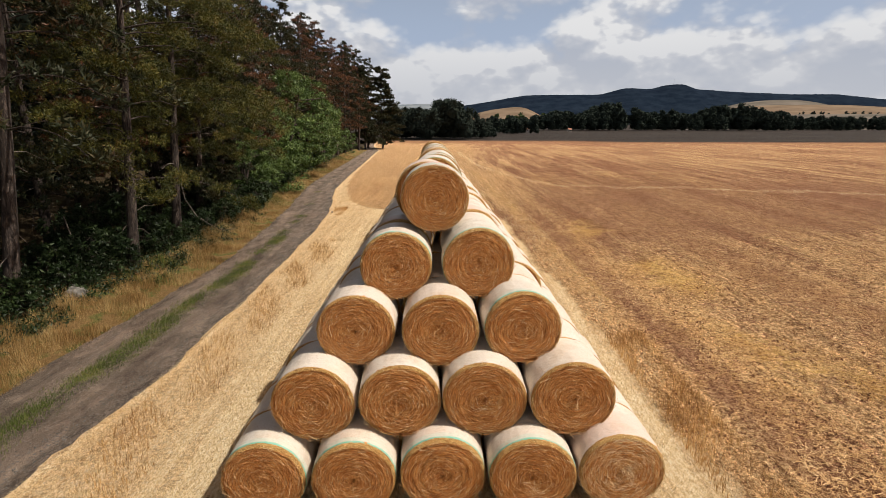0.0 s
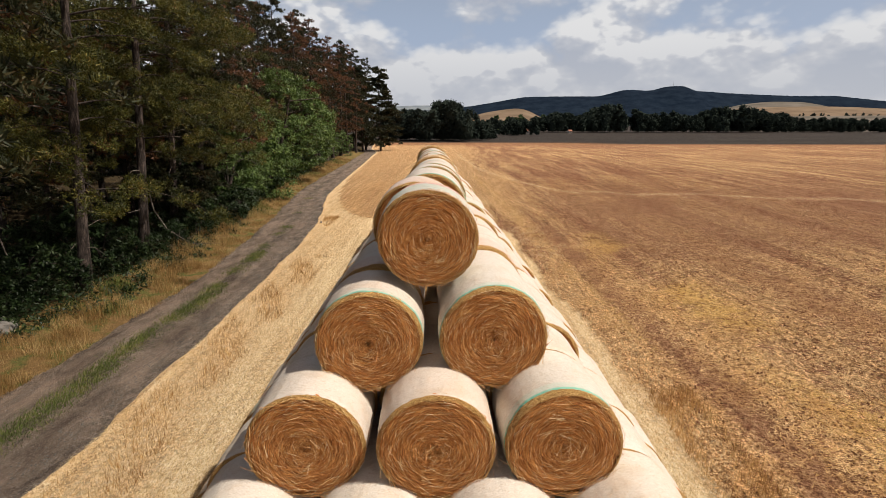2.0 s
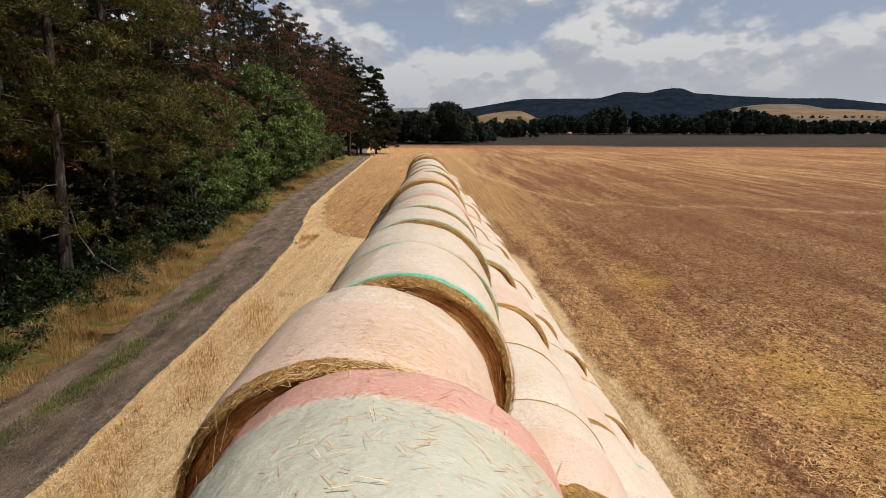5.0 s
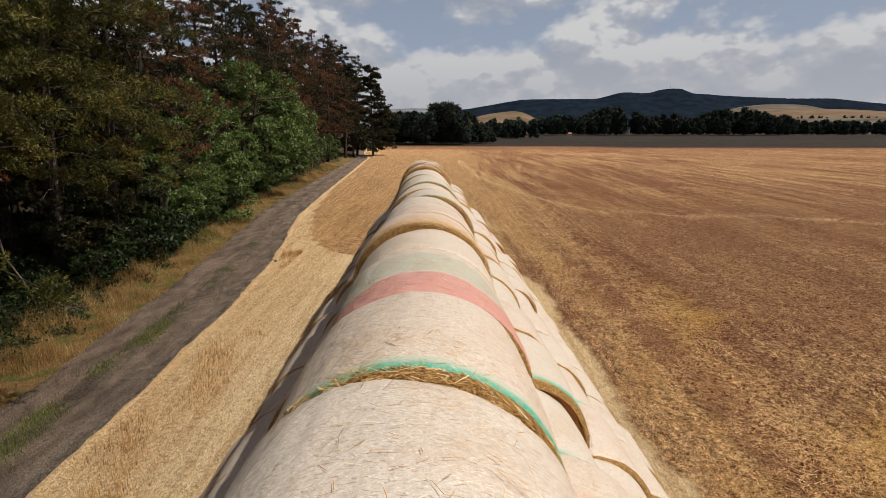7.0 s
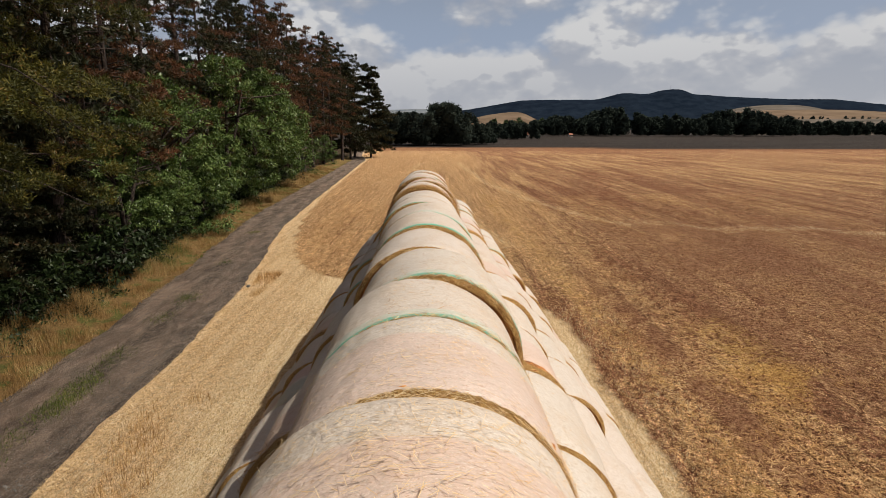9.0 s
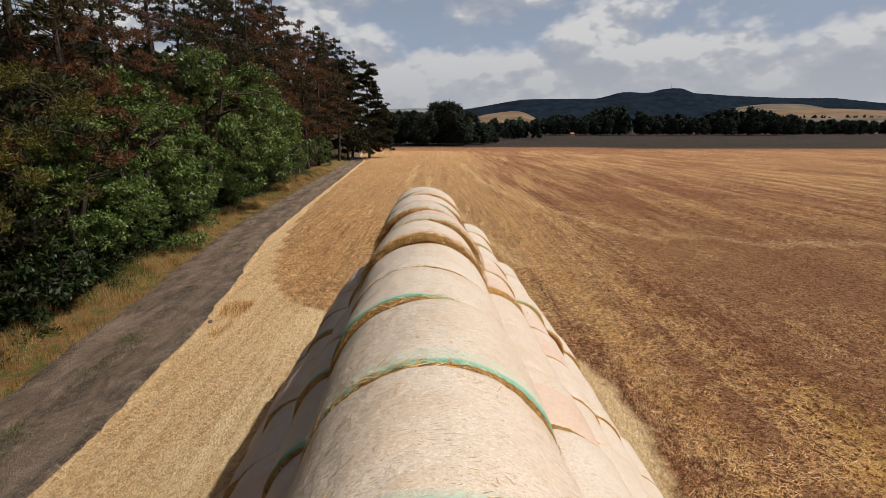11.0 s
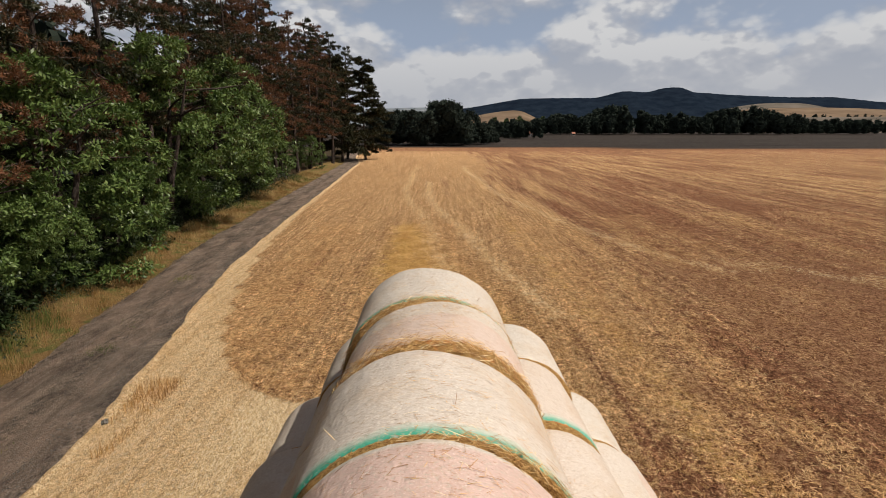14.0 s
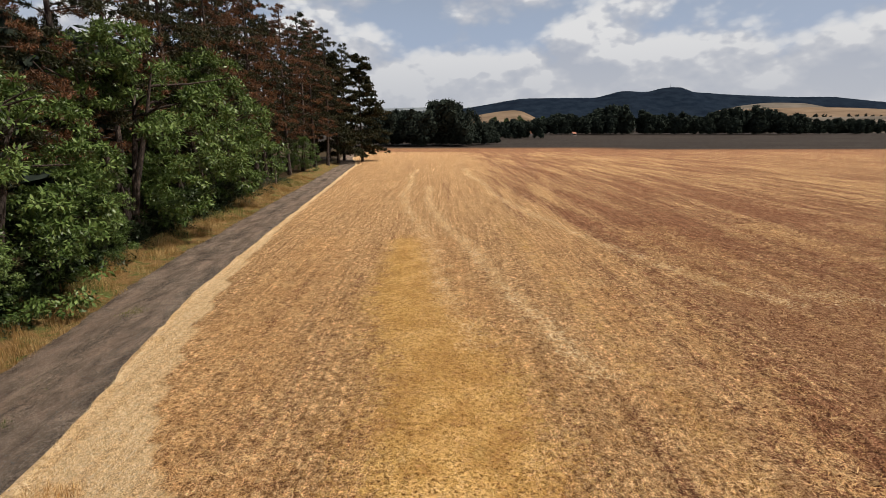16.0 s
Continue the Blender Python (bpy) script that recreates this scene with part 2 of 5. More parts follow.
def _ground(n):
    p = n.pos()
    x, y, z = n.split(p)
    fine = n.noise(p, 7.0, 5.0, 0.72, 0.5)
    tiny = n.noise(p, 26.0, 4.0, 0.72, 1.0)
    mid = n.noise(p, 1.3, 4.0, 0.6)
    # straw windrows run along y
    rows = n.noise(n.join(n.math("ADD", n.math("MULTIPLY", x, 0.55), n.math("MULTIPLY", n.noise(n.scaled(p, (0.05, 0.012, 0)), 1.0, 2.0), 5.0)), n.math("MULTIPLY", y, 0.035), 0.0), 1.0, 3.0, 0.55)
    wide = n.noise(n.scaled(p, (0.045, 0.018, 0.0)), 1.0, 3.0, 0.5, 0.4)
    grain = n.math("ADD", n.math("MULTIPLY", fine, 0.42), n.math("MULTIPLY", tiny, 0.58))
    soil = n.ramp(grain, [(0.43, (0.100, 0.039, 0.019)), (0.5, (0.272, 0.119, 0.059)), (0.57, (0.48, 0.262, 0.145))])
    straw = n.ramp(grain, [(0.43, (0.15, 0.070, 0.026)), (0.5, (0.56, 0.314, 0.136)), (0.57, (0.92, 0.66, 0.36))])
    stalk = n.noise(n.scaled(p, (22.0, 7.0, 10.0)), 1.0, 4.0, 0.7, 0.6)
    pale = n.ramp(n.math("ADD", n.math("MULTIPLY", stalk, 0.7), n.math("MULTIPLY", tiny, 0.3)), [(0.37, (0.55, 0.36, 0.165)), (0.49, (0.85, 0.645, 0.365)), (0.61, (0.95, 0.81, 0.58))])
    gold = n.ramp(grain, [(0.43, (0.22, 0.098, 0.024)), (0.5, (0.62, 0.362, 0.100)), (0.57, (0.92, 0.65, 0.26))])
    amount = n.math("ADD", n.math("MULTIPLY", rows, 0.58), n.math("ADD", n.math("ADD", n.math("MULTIPLY", mid, 0.30), 0.135), n.math("MULTIPLY", wide, 0.30)))
    dist = n.math("ADD", n.math("MULTIPLY", n.step(y, 45.0, 120.0), 0.01), n.math("MULTIPLY", n.math("SUBTRACT", 1.0, n.step(y, 16.0, 40.0)), 0.13))
    left = n.math("MULTIPLY", n.math("MULTIPLY", n.math("SUBTRACT", 1.0, n.step(x, 2.0, 12.0)), n.step(y, 38.0, 46.0)), 0.155)
    clump = n.noise(p, 6.0, 4.0, 0.7, 0.6)
    drill = n.noise(n.scaled(p, (2.4, 0.06, 0.0)), 1.0, 3.0, 0.6)
    speck = n.math("ADD", n.math("MULTIPLY", n.math("SUBTRACT", tiny, 0.5), 0.55), n.math("MULTIPLY", n.math("SUBTRACT", clump, 0.5), 0.70))
    cover = n.step(n.math("ADD", n.math("ADD", amount, n.math("ADD", dist, left)), n.math("ADD", speck, n.math("MULTIPLY", n.math("SUBTRACT", drill, 0.5), 0.30))), 0.735, 0.79)
    field = n.mix(n.math("MULTIPLY", cover, 0.9), soil, straw)
    # uneven straw tone, with shading of the gaps between clumps multiplied into the colour
    tuft = n.noise(n.scaled(p, (15.0, 6.0, 6.0)), 1.0, 6.0, 0.8, 1.6)
    field = n.mix(1.0, field, n.ramp(tuft, [(0.40, (0.52, 0.47, 0.43)), (0.50, (1.02, 1.0, 0.98)), (0.61, (1.42, 1.44, 1.47))]), "MULTIPLY")
    heap = n.noise(n.scaled(p, (3.6, 2.4, 2.4)), 1.0, 6.0, 0.8, 0.8)
    field = n.mix(1.0, field, n.ramp(heap, [(0.38, (0.64, 0.61, 0.59)), (0.50, (1.0, 1.0, 1.0)), (0.62, (1.36, 1.38, 1.40))]), "MULTIPLY")
    line = n.noise(n.scaled(n.vmath("ADD", p, n.scaled(n.join(n.noise(n.scaled(p, (0.1, 0.03, 0.0)), 1.0, 2.0), 0.0, 0.0), (3.0, 0.0, 0.0))), (5.5, 0.09, 0.0)), 1.0, 4.0, 0.7)
    field = n.mix(1.0, field, n.ramp(line, [(0.36, (0.74, 0.71, 0.68)), (0.52, (1.0, 1.0, 1.0)), (0.66, (1.24, 1.25, 1.26))]), "MULTIPLY")
    goldm = n.step(n.math("ADD", n.attr("gold"), n.math("ADD", n.math("MULTIPLY", n.math("SUBTRACT", mid, 0.5), 1.0), n.math("MULTIPLY", n.math("SUBTRACT", clump, 0.5), 1.6))), 0.30, 0.85)
    field = n.mix(n.math("MULTIPLY", goldm, 0.92), field, gold)
    redm = n.step(n.math("ADD", n.attr("bare"), n.math("MULTIPLY", n.math("SUBTRACT", mid, 0.5), 0.9)), 0.35, 0.75)
    field = n.mix(n.math("MULTIPLY", redm, 0.85), field, soil)
    trail = n.step(n.math("ADD", n.attr("trail"), n.math("MULTIPLY", n.math("SUBTRACT", clump, 0.5), 2.6)), 0.45, 0.95)
    field = n.mix(n.math("MULTIPLY", trail, 0.65), field, straw)
    stub = n.step(n.math("ADD", n.attr("stubble"), n.math("MULTIPLY", n.math("SUBTRACT", mid, 0.5), 0.5)), 0.38, 0.62)
    # drill rows in the uncut strip
    lines = n.noise(n.scaled(p, (3.2, 0.12, 0.0)), 1.0, 3.0, 0.6)
    strip = n.mix(n.math("MULTIPLY", n.step(n.math("ADD", lines, n.math("MULTIPLY", n.math("SUBTRACT", clump, 0.5), 0.5)), 0.46, 0.60), 0.48), pale, straw)
    strip = n.mix(n.math("MULTIPLY", n.math("SUBTRACT", 1.0, n.step(n.math("ADD", x, n.math("MULTIPLY", mid, 3.0)), -5.6, -4.0)), 0.4), strip, straw)
    mat = n.noise(n.scaled(p, (0.55, 0.30, 0.3)), 1.0, 4.0, 0.65, 0.8)
    strip = n.mix(n.math("MULTIPLY", n.step(n.math("ADD", mat, n.math("MULTIPLY", n.math("SUBTRACT", clump, 0.5), 0.5)), 0.52, 0.64), 0.35), strip, straw)
    col = n.mix(stub, field, strip)
    verge = n.mix(n.step(mid, 0.45, 0.62), n.ramp(grain, [(0.35, (0.11, 0.062, 0.024)), (0.6, (0.33, 0.205, 0.085))]), n.ramp(grain, [(0.35, (0.05, 0.06, 0.015)), (0.65, (0.20, 0.20, 0.06))]))
    col = n.mix(n.step(n.math("ADD", n.attr("verge"), n.math("MULTIPLY", n.math("SUBTRACT", mid, 0.5), 0.5)), 0.4, 0.6), col, verge)
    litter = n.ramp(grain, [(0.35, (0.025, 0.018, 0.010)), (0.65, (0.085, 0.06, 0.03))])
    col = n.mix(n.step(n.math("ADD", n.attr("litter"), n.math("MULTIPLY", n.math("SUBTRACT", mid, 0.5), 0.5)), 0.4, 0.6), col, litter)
    # far grey field: cloud shade is put into its dark soil colour
    far = n.ramp(n.noise(n.scaled(p, (0.02, 0.08, 0.0)), 1.0, 3.0), [(0.35, (0.032, 0.026, 0.022)), (0.65, (0.052, 0.043, 0.036))])
    col = n.mix(n.attr("grey"), col, far)
    relief = n.math("SUBTRACT", 1.0, n.math("MULTIPLY", stub, 0.35))
    return col, 0.9, n.math("MULTIPLY", n.math("ADD", n.math("MULTIPLY", fine, 0.7), n.math("MULTIPLY", tiny, 0.6)), relief), 0.33, {"Specular IOR Level": 0.1}


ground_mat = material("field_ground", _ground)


def _road(n):
    p = n.pos()
    u = n.attr("across")
    grit = n.noise(p, 34.0, 4.0, 0.7)
    mid = n.noise(p, 1.1, 5.0, 0.6)
    big = n.noise(n.scaled(p, (0.35, 0.12, 0)), 1.0, 3.0)
    col = n.ramp(n.math("ADD", n.math("MULTIPLY", grit, 0.6), n.math("MULTIPLY", mid, 0.4)),
                 [(0.38, (0.105, 0.079, 0.060)), (0.5, (0.255, 0.196, 0.152)), (0.62, (0.43, 0.345, 0.275))])
    col = n.mix(n.math("MULTIPLY", n.step(big, 0.42, 0.58), 0.55), col, (0.34, 0.245, 0.185))
    rut = n.math("ABSOLUTE", n.math("SUBTRACT", n.math("ABSOLUTE", u), 0.5))
    col = n.mix(n.math("MULTIPLY", n.math("SUBTRACT", 1.0, n.step(rut, 0.10, 0.30)), 0.30), col, (0.30, 0.225, 0.178))
    streak = n.noise(n.scaled(p, (5.0, 0.35, 0.0)), 1.0, 4.0, 0.65)
    col = n.mix(n.math("MULTIPLY", n.step(streak, 0.5, 0.62), 0.5), col, (0.25, 0.205, 0.17))
    shoulder = n.step(u, 0.62, 0.95)
    gravel = n.step(n.noise(p, 22.0, 3.0, 0.7), 0.5, 0.62)
    col = n.mix(n.math("MULTIPLY", n.math("MULTIPLY", shoulder, gravel), 0.75), col, (0.30, 0.27, 0.25))
    col = n.mix(n.math("MULTIPLY", n.math("SUBTRACT", 1.0, gravel), 0.35), col, (0.10, 0.082, 0.068))
    band = n.math("ADD", n.step(n.math("ABSOLUTE", u), 0.70, 0.95), n.math("SUBTRACT", 1.0, n.step(n.math("ABSOLUTE", u), 0.08, 0.30)))
    lump = n.noise(n.scaled(p, (7.0, 4.0, 4.0)), 1.0, 4.0, 0.75, 0.6)
    col = n.mix(n.math("MULTIPLY", n.math("MULTIPLY", band, n.step(lump, 0.47, 0.56)), 0.7), col, (0.072, 0.060, 0.050))
    col = n.mix(n.math("MULTIPLY", n.step(lump, 0.57, 0.66), 0.45), col, (0.33, 0.27, 0.215))
    stone = n.step(n.noise(p, 13.0, 3.0, 0.6), 0.63, 0.70)
    col = n.mix(n.math("MULTIPLY", stone, 0.6), col, (0.42, 0.37, 0.33))
    patch = n.noise(n.scaled(p, (1.3, 0.45, 0.0)), 1.0, 5.0, 0.7, 0.8)
    col = n.mix(1.0, col, n.ramp(patch, [(0.36, (0.62, 0.60, 0.58)), (0.50, (1.0, 0.99, 0.97)), (0.62, (1.38, 1.34, 1.28))]), "MULTIPLY")
    pebble = n.noise(n.scaled(p, (26.0, 14.0, 14.0)), 1.0, 3.0, 0.75, 0.8)
    col = n.mix(n.math("MULTIPLY", n.step(pebble, 0.58, 0.66), 0.55), col, (0.47, 0.41, 0.35))
    col = n.mix(n.math("MULTIPLY", n.math("MULTIPLY", n.math("SUBTRACT", 1.0, n.step(pebble, 0.36, 0.44)), band), 0.6), col, (0.05, 0.042, 0.035))
    return col, 0.95, n.math("ADD", grit, n.math("ADD", n.math("MULTIPLY", mid, 1.5), lump)), 0.22, {"Specular IOR Level": 0.1}


road_mat = material("gravel_track", _road)
bark = material("pine_bark", lambda n: (
    n.ramp(n.noise(n.scaled(n.obj(), (9, 9, 2.2)), 1.0, 5.0, 0.7, 0.6), [(0.38, (0.018, 0.013, 0.011)), (0.54, (0.055, 0.041, 0.034)), (0.68, (0.16, 0.122, 0.102))]),
    0.9, n.noise(n.scaled(n.obj(), (9, 9, 2.2)), 1.0, 5.0, 0.7, 0.6), 0.12, {}))
dead_wood = material("dead_wood", lambda n: (
    n.ramp(n.noise(n.scaled(n.obj(), (6, 6, 2)), 2.0, 4.0), [(0.35, (0.075, 0.060, 0.050)), (0.65, (0.21, 0.175, 0.148))]), 0.9, None, 0, {}))
needles_green = leafy("needles_green", [(0.0, (0.014, 0.018, 0.005)), (0.45, (0.050, 0.055, 0.011)), (0.75, (0.125, 0.115, 0.020)), (0.90, (0.17, 0.130, 0.030)), (1.0, (0.17, 0.075, 0.026))], 0.14)
needles_dark = leafy("needles_dark", [(0.0, (0.013, 0.018, 0.008)), (0.5, (0.028, 0.033, 0.013)), (0.85, (0.062, 0.050, 0.019)), (1.0, (0.12, 0.06, 0.026))], 0.14)
needles_brown = leafy("needles_brown", [(0.0, (0.030, 0.022, 0.012)), (0.4, (0.085, 0.045, 0.022)), (0.75, (0.20, 0.085, 0.040)), (1.0, (0.06, 0.062, 0.020))], 0.2)
leaves_green = leafy("leaves_green", [(0.0, (0.024, 0.046, 0.011)), (0.5, (0.085, 0.135, 0.032)), (1.0, (0.20, 0.27, 0.09))], 0.16, 0.40)
# undergrowth leaves: shade beneath the pine boughs is put into this dark green
leaves_shaded = leafy("leaves_shaded", [(0.0, (0.009, 0.018, 0.006)), (0.5, (0.016, 0.029, 0.008)), (1.0, (0.038, 0.058, 0.015))], 0.12, 0.5)
dry_grass = leafy("dry_grass", [(0.0, (0.13, 0.075, 0.025)), (0.45, (0.33, 0.195, 0.066)), (1.0, (0.60, 0.46, 0.22))], 0.3, 0.7)
green_grass = leafy("green_grass", [(0.0, (0.055, 0.080, 0.018)), (0.5, (0.125, 0.155, 0.036)), (1.0, (0.30, 0.27, 0.09))], 0.3, 0.7)
stubble_mat = leafy("stubble_stalks", [(0.0, (0.50, 0.31, 0.12)), (0.5, (0.83, 0.625, 0.345)), (1.0, (0.94, 0.82, 0.58))], 0.3, 0.6)
rust_stubble = leafy("rust_stubble", [(0.0, (0.26, 0.125, 0.040)), (0.5, (0.52, 0.295, 0.105)), (1.0, (0.82, 0.58, 0.27))], 0.3, 0.6)
field_straw_mat = leafy("field_straw", [(0.0, (0.26, 0.115, 0.038)), (0.5, (0.61, 0.350, 0.138)), (1.0, (0.92, 0.66, 0.35))], 0.15, 0.6)
gold_straw_mat = leafy("gold_straw", [(0.0, (0.30, 0.135, 0.025)), (0.5, (0.64, 0.375, 0.105)), (1.0, (0.92, 0.66, 0.28))], 0.15, 0.6)
# cloud shade and a little blue haze are put into this foliage colour
far_shade_mat = leafy("far_foliage_shaded", [(0.0, (0.024, 0.031, 0.027)), (0.5, (0.032, 0.042, 0.034)), (1.0, (0.045, 0.056, 0.042))], 0.1, 0.9, 0.0)
# lighter copy of the far foliage, coloured as where the sun reaches
far_lit_mat = leafy("far_foliage_lit", [(0.0, (0.030, 0.045, 0.022)), (0.5, (0.055, 0.075, 0.035)), (1.0, (0.09, 0.11, 0.05))], 0.1, 0.9, 0.0)
# stone colour lowered to stand for the boulders' half shade; pebbles share it
stone_mat = material("field_stone", lambda n: (n.ramp(n.noise(n.obj(), 6.0, 5.0), [(0.3, (0.085, 0.077, 0.068)), (0.7, (0.22, 0.205, 0.185))]), 0.9, n.noise(n.obj(), 9.0, 5.0), 0.05, {}))
clod_mat = material("soil_clods", lambda n: (n.ramp(n.island(), [(0.0, (0.10, 0.040, 0.018)), (1.0, (0.30, 0.135, 0.066))]), 0.95, None, 0, {}))


# dark blue stands for cloud shade and distance haze over the woods
def _hazed_hill(n):
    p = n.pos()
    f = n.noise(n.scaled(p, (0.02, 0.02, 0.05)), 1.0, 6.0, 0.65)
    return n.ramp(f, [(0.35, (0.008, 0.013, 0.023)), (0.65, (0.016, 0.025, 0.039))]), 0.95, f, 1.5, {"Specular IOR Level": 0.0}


hill_haze_mat = material("wooded_hill", _hazed_hill)


def _crop(a, b):
    def build(n):
        f = n.noise(n.scaled(n.pos(), (0.01, 0.04, 0.0)), 1.0, 4.0)
        return n.ramp(f, [(0.35, a), (0.65, b)]), 0.95, None, 0, {"Specular IOR Level": 0.0}
    return build


far_crop = material("far_crop", _crop((0.145, 0.105, 0.072), (0.235, 0.172, 0.120)))
far_grey = material("far_grey_field", _crop((0.11, 0.098, 0.082), (0.18, 0.155, 0.13)))
# pale blue of this ridge is air haze put into the surface colour
far_haze = material("far_blue_ridge", _crop((0.13, 0.16, 0.19), (0.24, 0.26, 0.27)))
far_green = material("far_meadow", _crop((0.07, 0.10, 0.04), (0.12, 0.15, 0.06)))
wall_white = material("pale_wall", lambda n: (n.ramp(n.noise(n.obj(), 2.0, 3.0), [(0.3, (0.32, 0.29, 0.25)), (0.7, (0.45, 0.41, 0.36))]), 0.8, None, 0, {}))
roof_red = material("red_roof", lambda n: (n.ramp(n.noise(n.obj(), 3.0, 3.0), [(0.3, (0.22, 0.09, 0.06)), (0.7, (0.36, 0.16, 0.10))]), 0.8, None, 0, {}))
window_dark = material("dark_glass", lambda n: ((0.03, 0.035, 0.04), 0.1, None, 0, {}))
steel = material("grey_steel", lambda n: ((0.35, 0.36, 0.38), 0.5, None, 0, {"Metallic": 0.6}))


# ---- building helpers ----
def mesh(name, verts, faces, mats, smooth=False, slots=None):
    me = bpy.data.meshes.new(name)
    me.from_pydata([tuple(v) for v in np.asarray(verts, float).tolist()], [], [tuple(f) for f in faces])
    for m in (mats if isinstance(mats, (list, tuple)) else [mats]):
        me.materials.append(m)
    if smooth:
        me.polygons.foreach_set("use_smooth", [True] * len(me.polygons))
    if slots is not None:
        me.polygons.foreach_set("material_index", slots)
    me.update()
    return me


def part(name, me, parent, label=""):
    ob = new(name, me)
    ob.parent = parent
    return tagged(ob, label=label) if label else ob


def fast_mesh(name, verts, sides, mat):
    """Many loose faces of the same number of sides, vertices in order."""
    verts = np.asarray(verts, np.float32).reshape(-1, 3)
    nv = len(verts)
    nf = nv // sides
    me = bpy.data.meshes.new(name)
    me.vertices.add(nv), me.loops.add(nv), me.polygons.add(nf)
    me.vertices.foreach_set("co", verts.ravel())
    me.loops.foreach_set("vertex_index", np.arange(nv, dtype=np.int32))
    me.polygons.foreach_set("loop_start", np.arange(0, nv, sides, dtype=np.int32))
    me.materials.append(mat)
    me.update(calc_edges=True)
    return me


def smooth(a, b, x):
    t = np.clip((np.asarray(x, float) - a) / (b - a), 0, 1)
    return t * t * (3 - 2 * t)


def unit(v):
    return v / np.maximum(np.linalg.norm(v, axis=-1, keepdims=True), 1e-9)


# ---- the ground ----
ROAD_R = ((-40, -11.5), (0, -9.6), (9.6, -9.0), (14.7, -8.5), (24, -8.6), (37, -9.1), (44, -9.7), (50, -10.7), (57, -12.0), (63, -12.6), (78, -13.7), (100, -15.0), (140, -17.4), (150, -19.0), (165, -22.0), (222, -29.0), (250, -32.0))
ROAD_L = ((-40, -14.5), (0, -13.0), (13.7, -12.6), (19, -12.5), (26, -12.1), (32, -12.4), (39, -13.1), (47, -14.0), (55, -15.2), (65, -16.6), (90, -18.0), (104, -18.6), (140, -20.4), (150, -22.0), (165, -25.0), (222, -32.0), (250, -35.0))
TREES = ((-40, -18), (10, -16.4), (28, -15.9), (45, -15.9), (57, -17.7), (66, -20.2), (90, -21.4), (105, -22.3), (150, -23.5), (200, -28), (250, -33))


def along(table, y):
    a = np.array(table)
    return np.interp(y, a[:, 0], a[:, 1])


def height(x, y):
    x, y = np.asarray(x, float), np.asarray(y, float)
    lat = 0.03 * np.clip(x, -22, 22)
    z = 0.2 + lat * (1 - smooth(60, 160, y)) - 0.5 * smooth(45, 150, y) - 2.0 * smooth(120, 250, y) - 1.5 * smooth(250, 450, y)
    z = z + 0.35 * smooth(0.3, 3.0, along(ROAD_L, y) - x) * (1 - smooth(150, 220, y))
    z = z - 9.0 * smooth(470, 1200, y)
    return z


def grid_lines(a, b, near_a, near_b, fine, growth):
    out = list(np.arange(near_a, near_b + 1e-6, fine))
    s, v = fine, near_b
    while v < b:
        s *= growth
        v += s
        out.append(min(v, b))
    s, v = fine, near_a
    while v > a:
        s *= growth
        v -= s
        out.insert(0, max(v, a))
    return np.array(out)


def strip_edge(x):
    """How far ahead the pale stubble strip reaches, by x."""
    left = 44.3 + 10.0 * np.clip((-x - 3) / 7, 0, 1.3) ** 3
    return np.where(x < -3, left, 44.3 - 5 * smooth(0, 4, x))


def bare_zone(x, y):
    """Where the reddish soil shows with little straw on it."""
    z = np.exp(-((x - 16 - 0.25 * (y - 50)) / 6) ** 2 - ((y - 47) / 7) ** 2)
    return np.maximum(z, 0.62 * smooth(7, 11, x) * smooth(22, 32, y - 0.12 * x) * (1 - smooth(54, 68, y)) * (1 - smooth(38, 60, x)))


def gold_path(y):
    """Middle of the golden swath that runs on from the end of the stack."""
    return -0.5 - 2.0 * smooth(49, 60, y) - 0.9 * smooth(60, 75, y)


# wheel trails of pale straw, each from far to near as (y, x)
TRAILS = (((70, -7.8), (60, -6.8), (50, -5.4)), ((128, -4.8), (96, -5.1), (75, -2.6), (63, -1.2), (52, 0.6)), ((102, -2.7), (75, -0.9), (62, 1.65), (50, 4.0)),
          ((130, 3.0), (95, 4.5), (70, 7.6), (60, 10.8), (55, 13.6)))


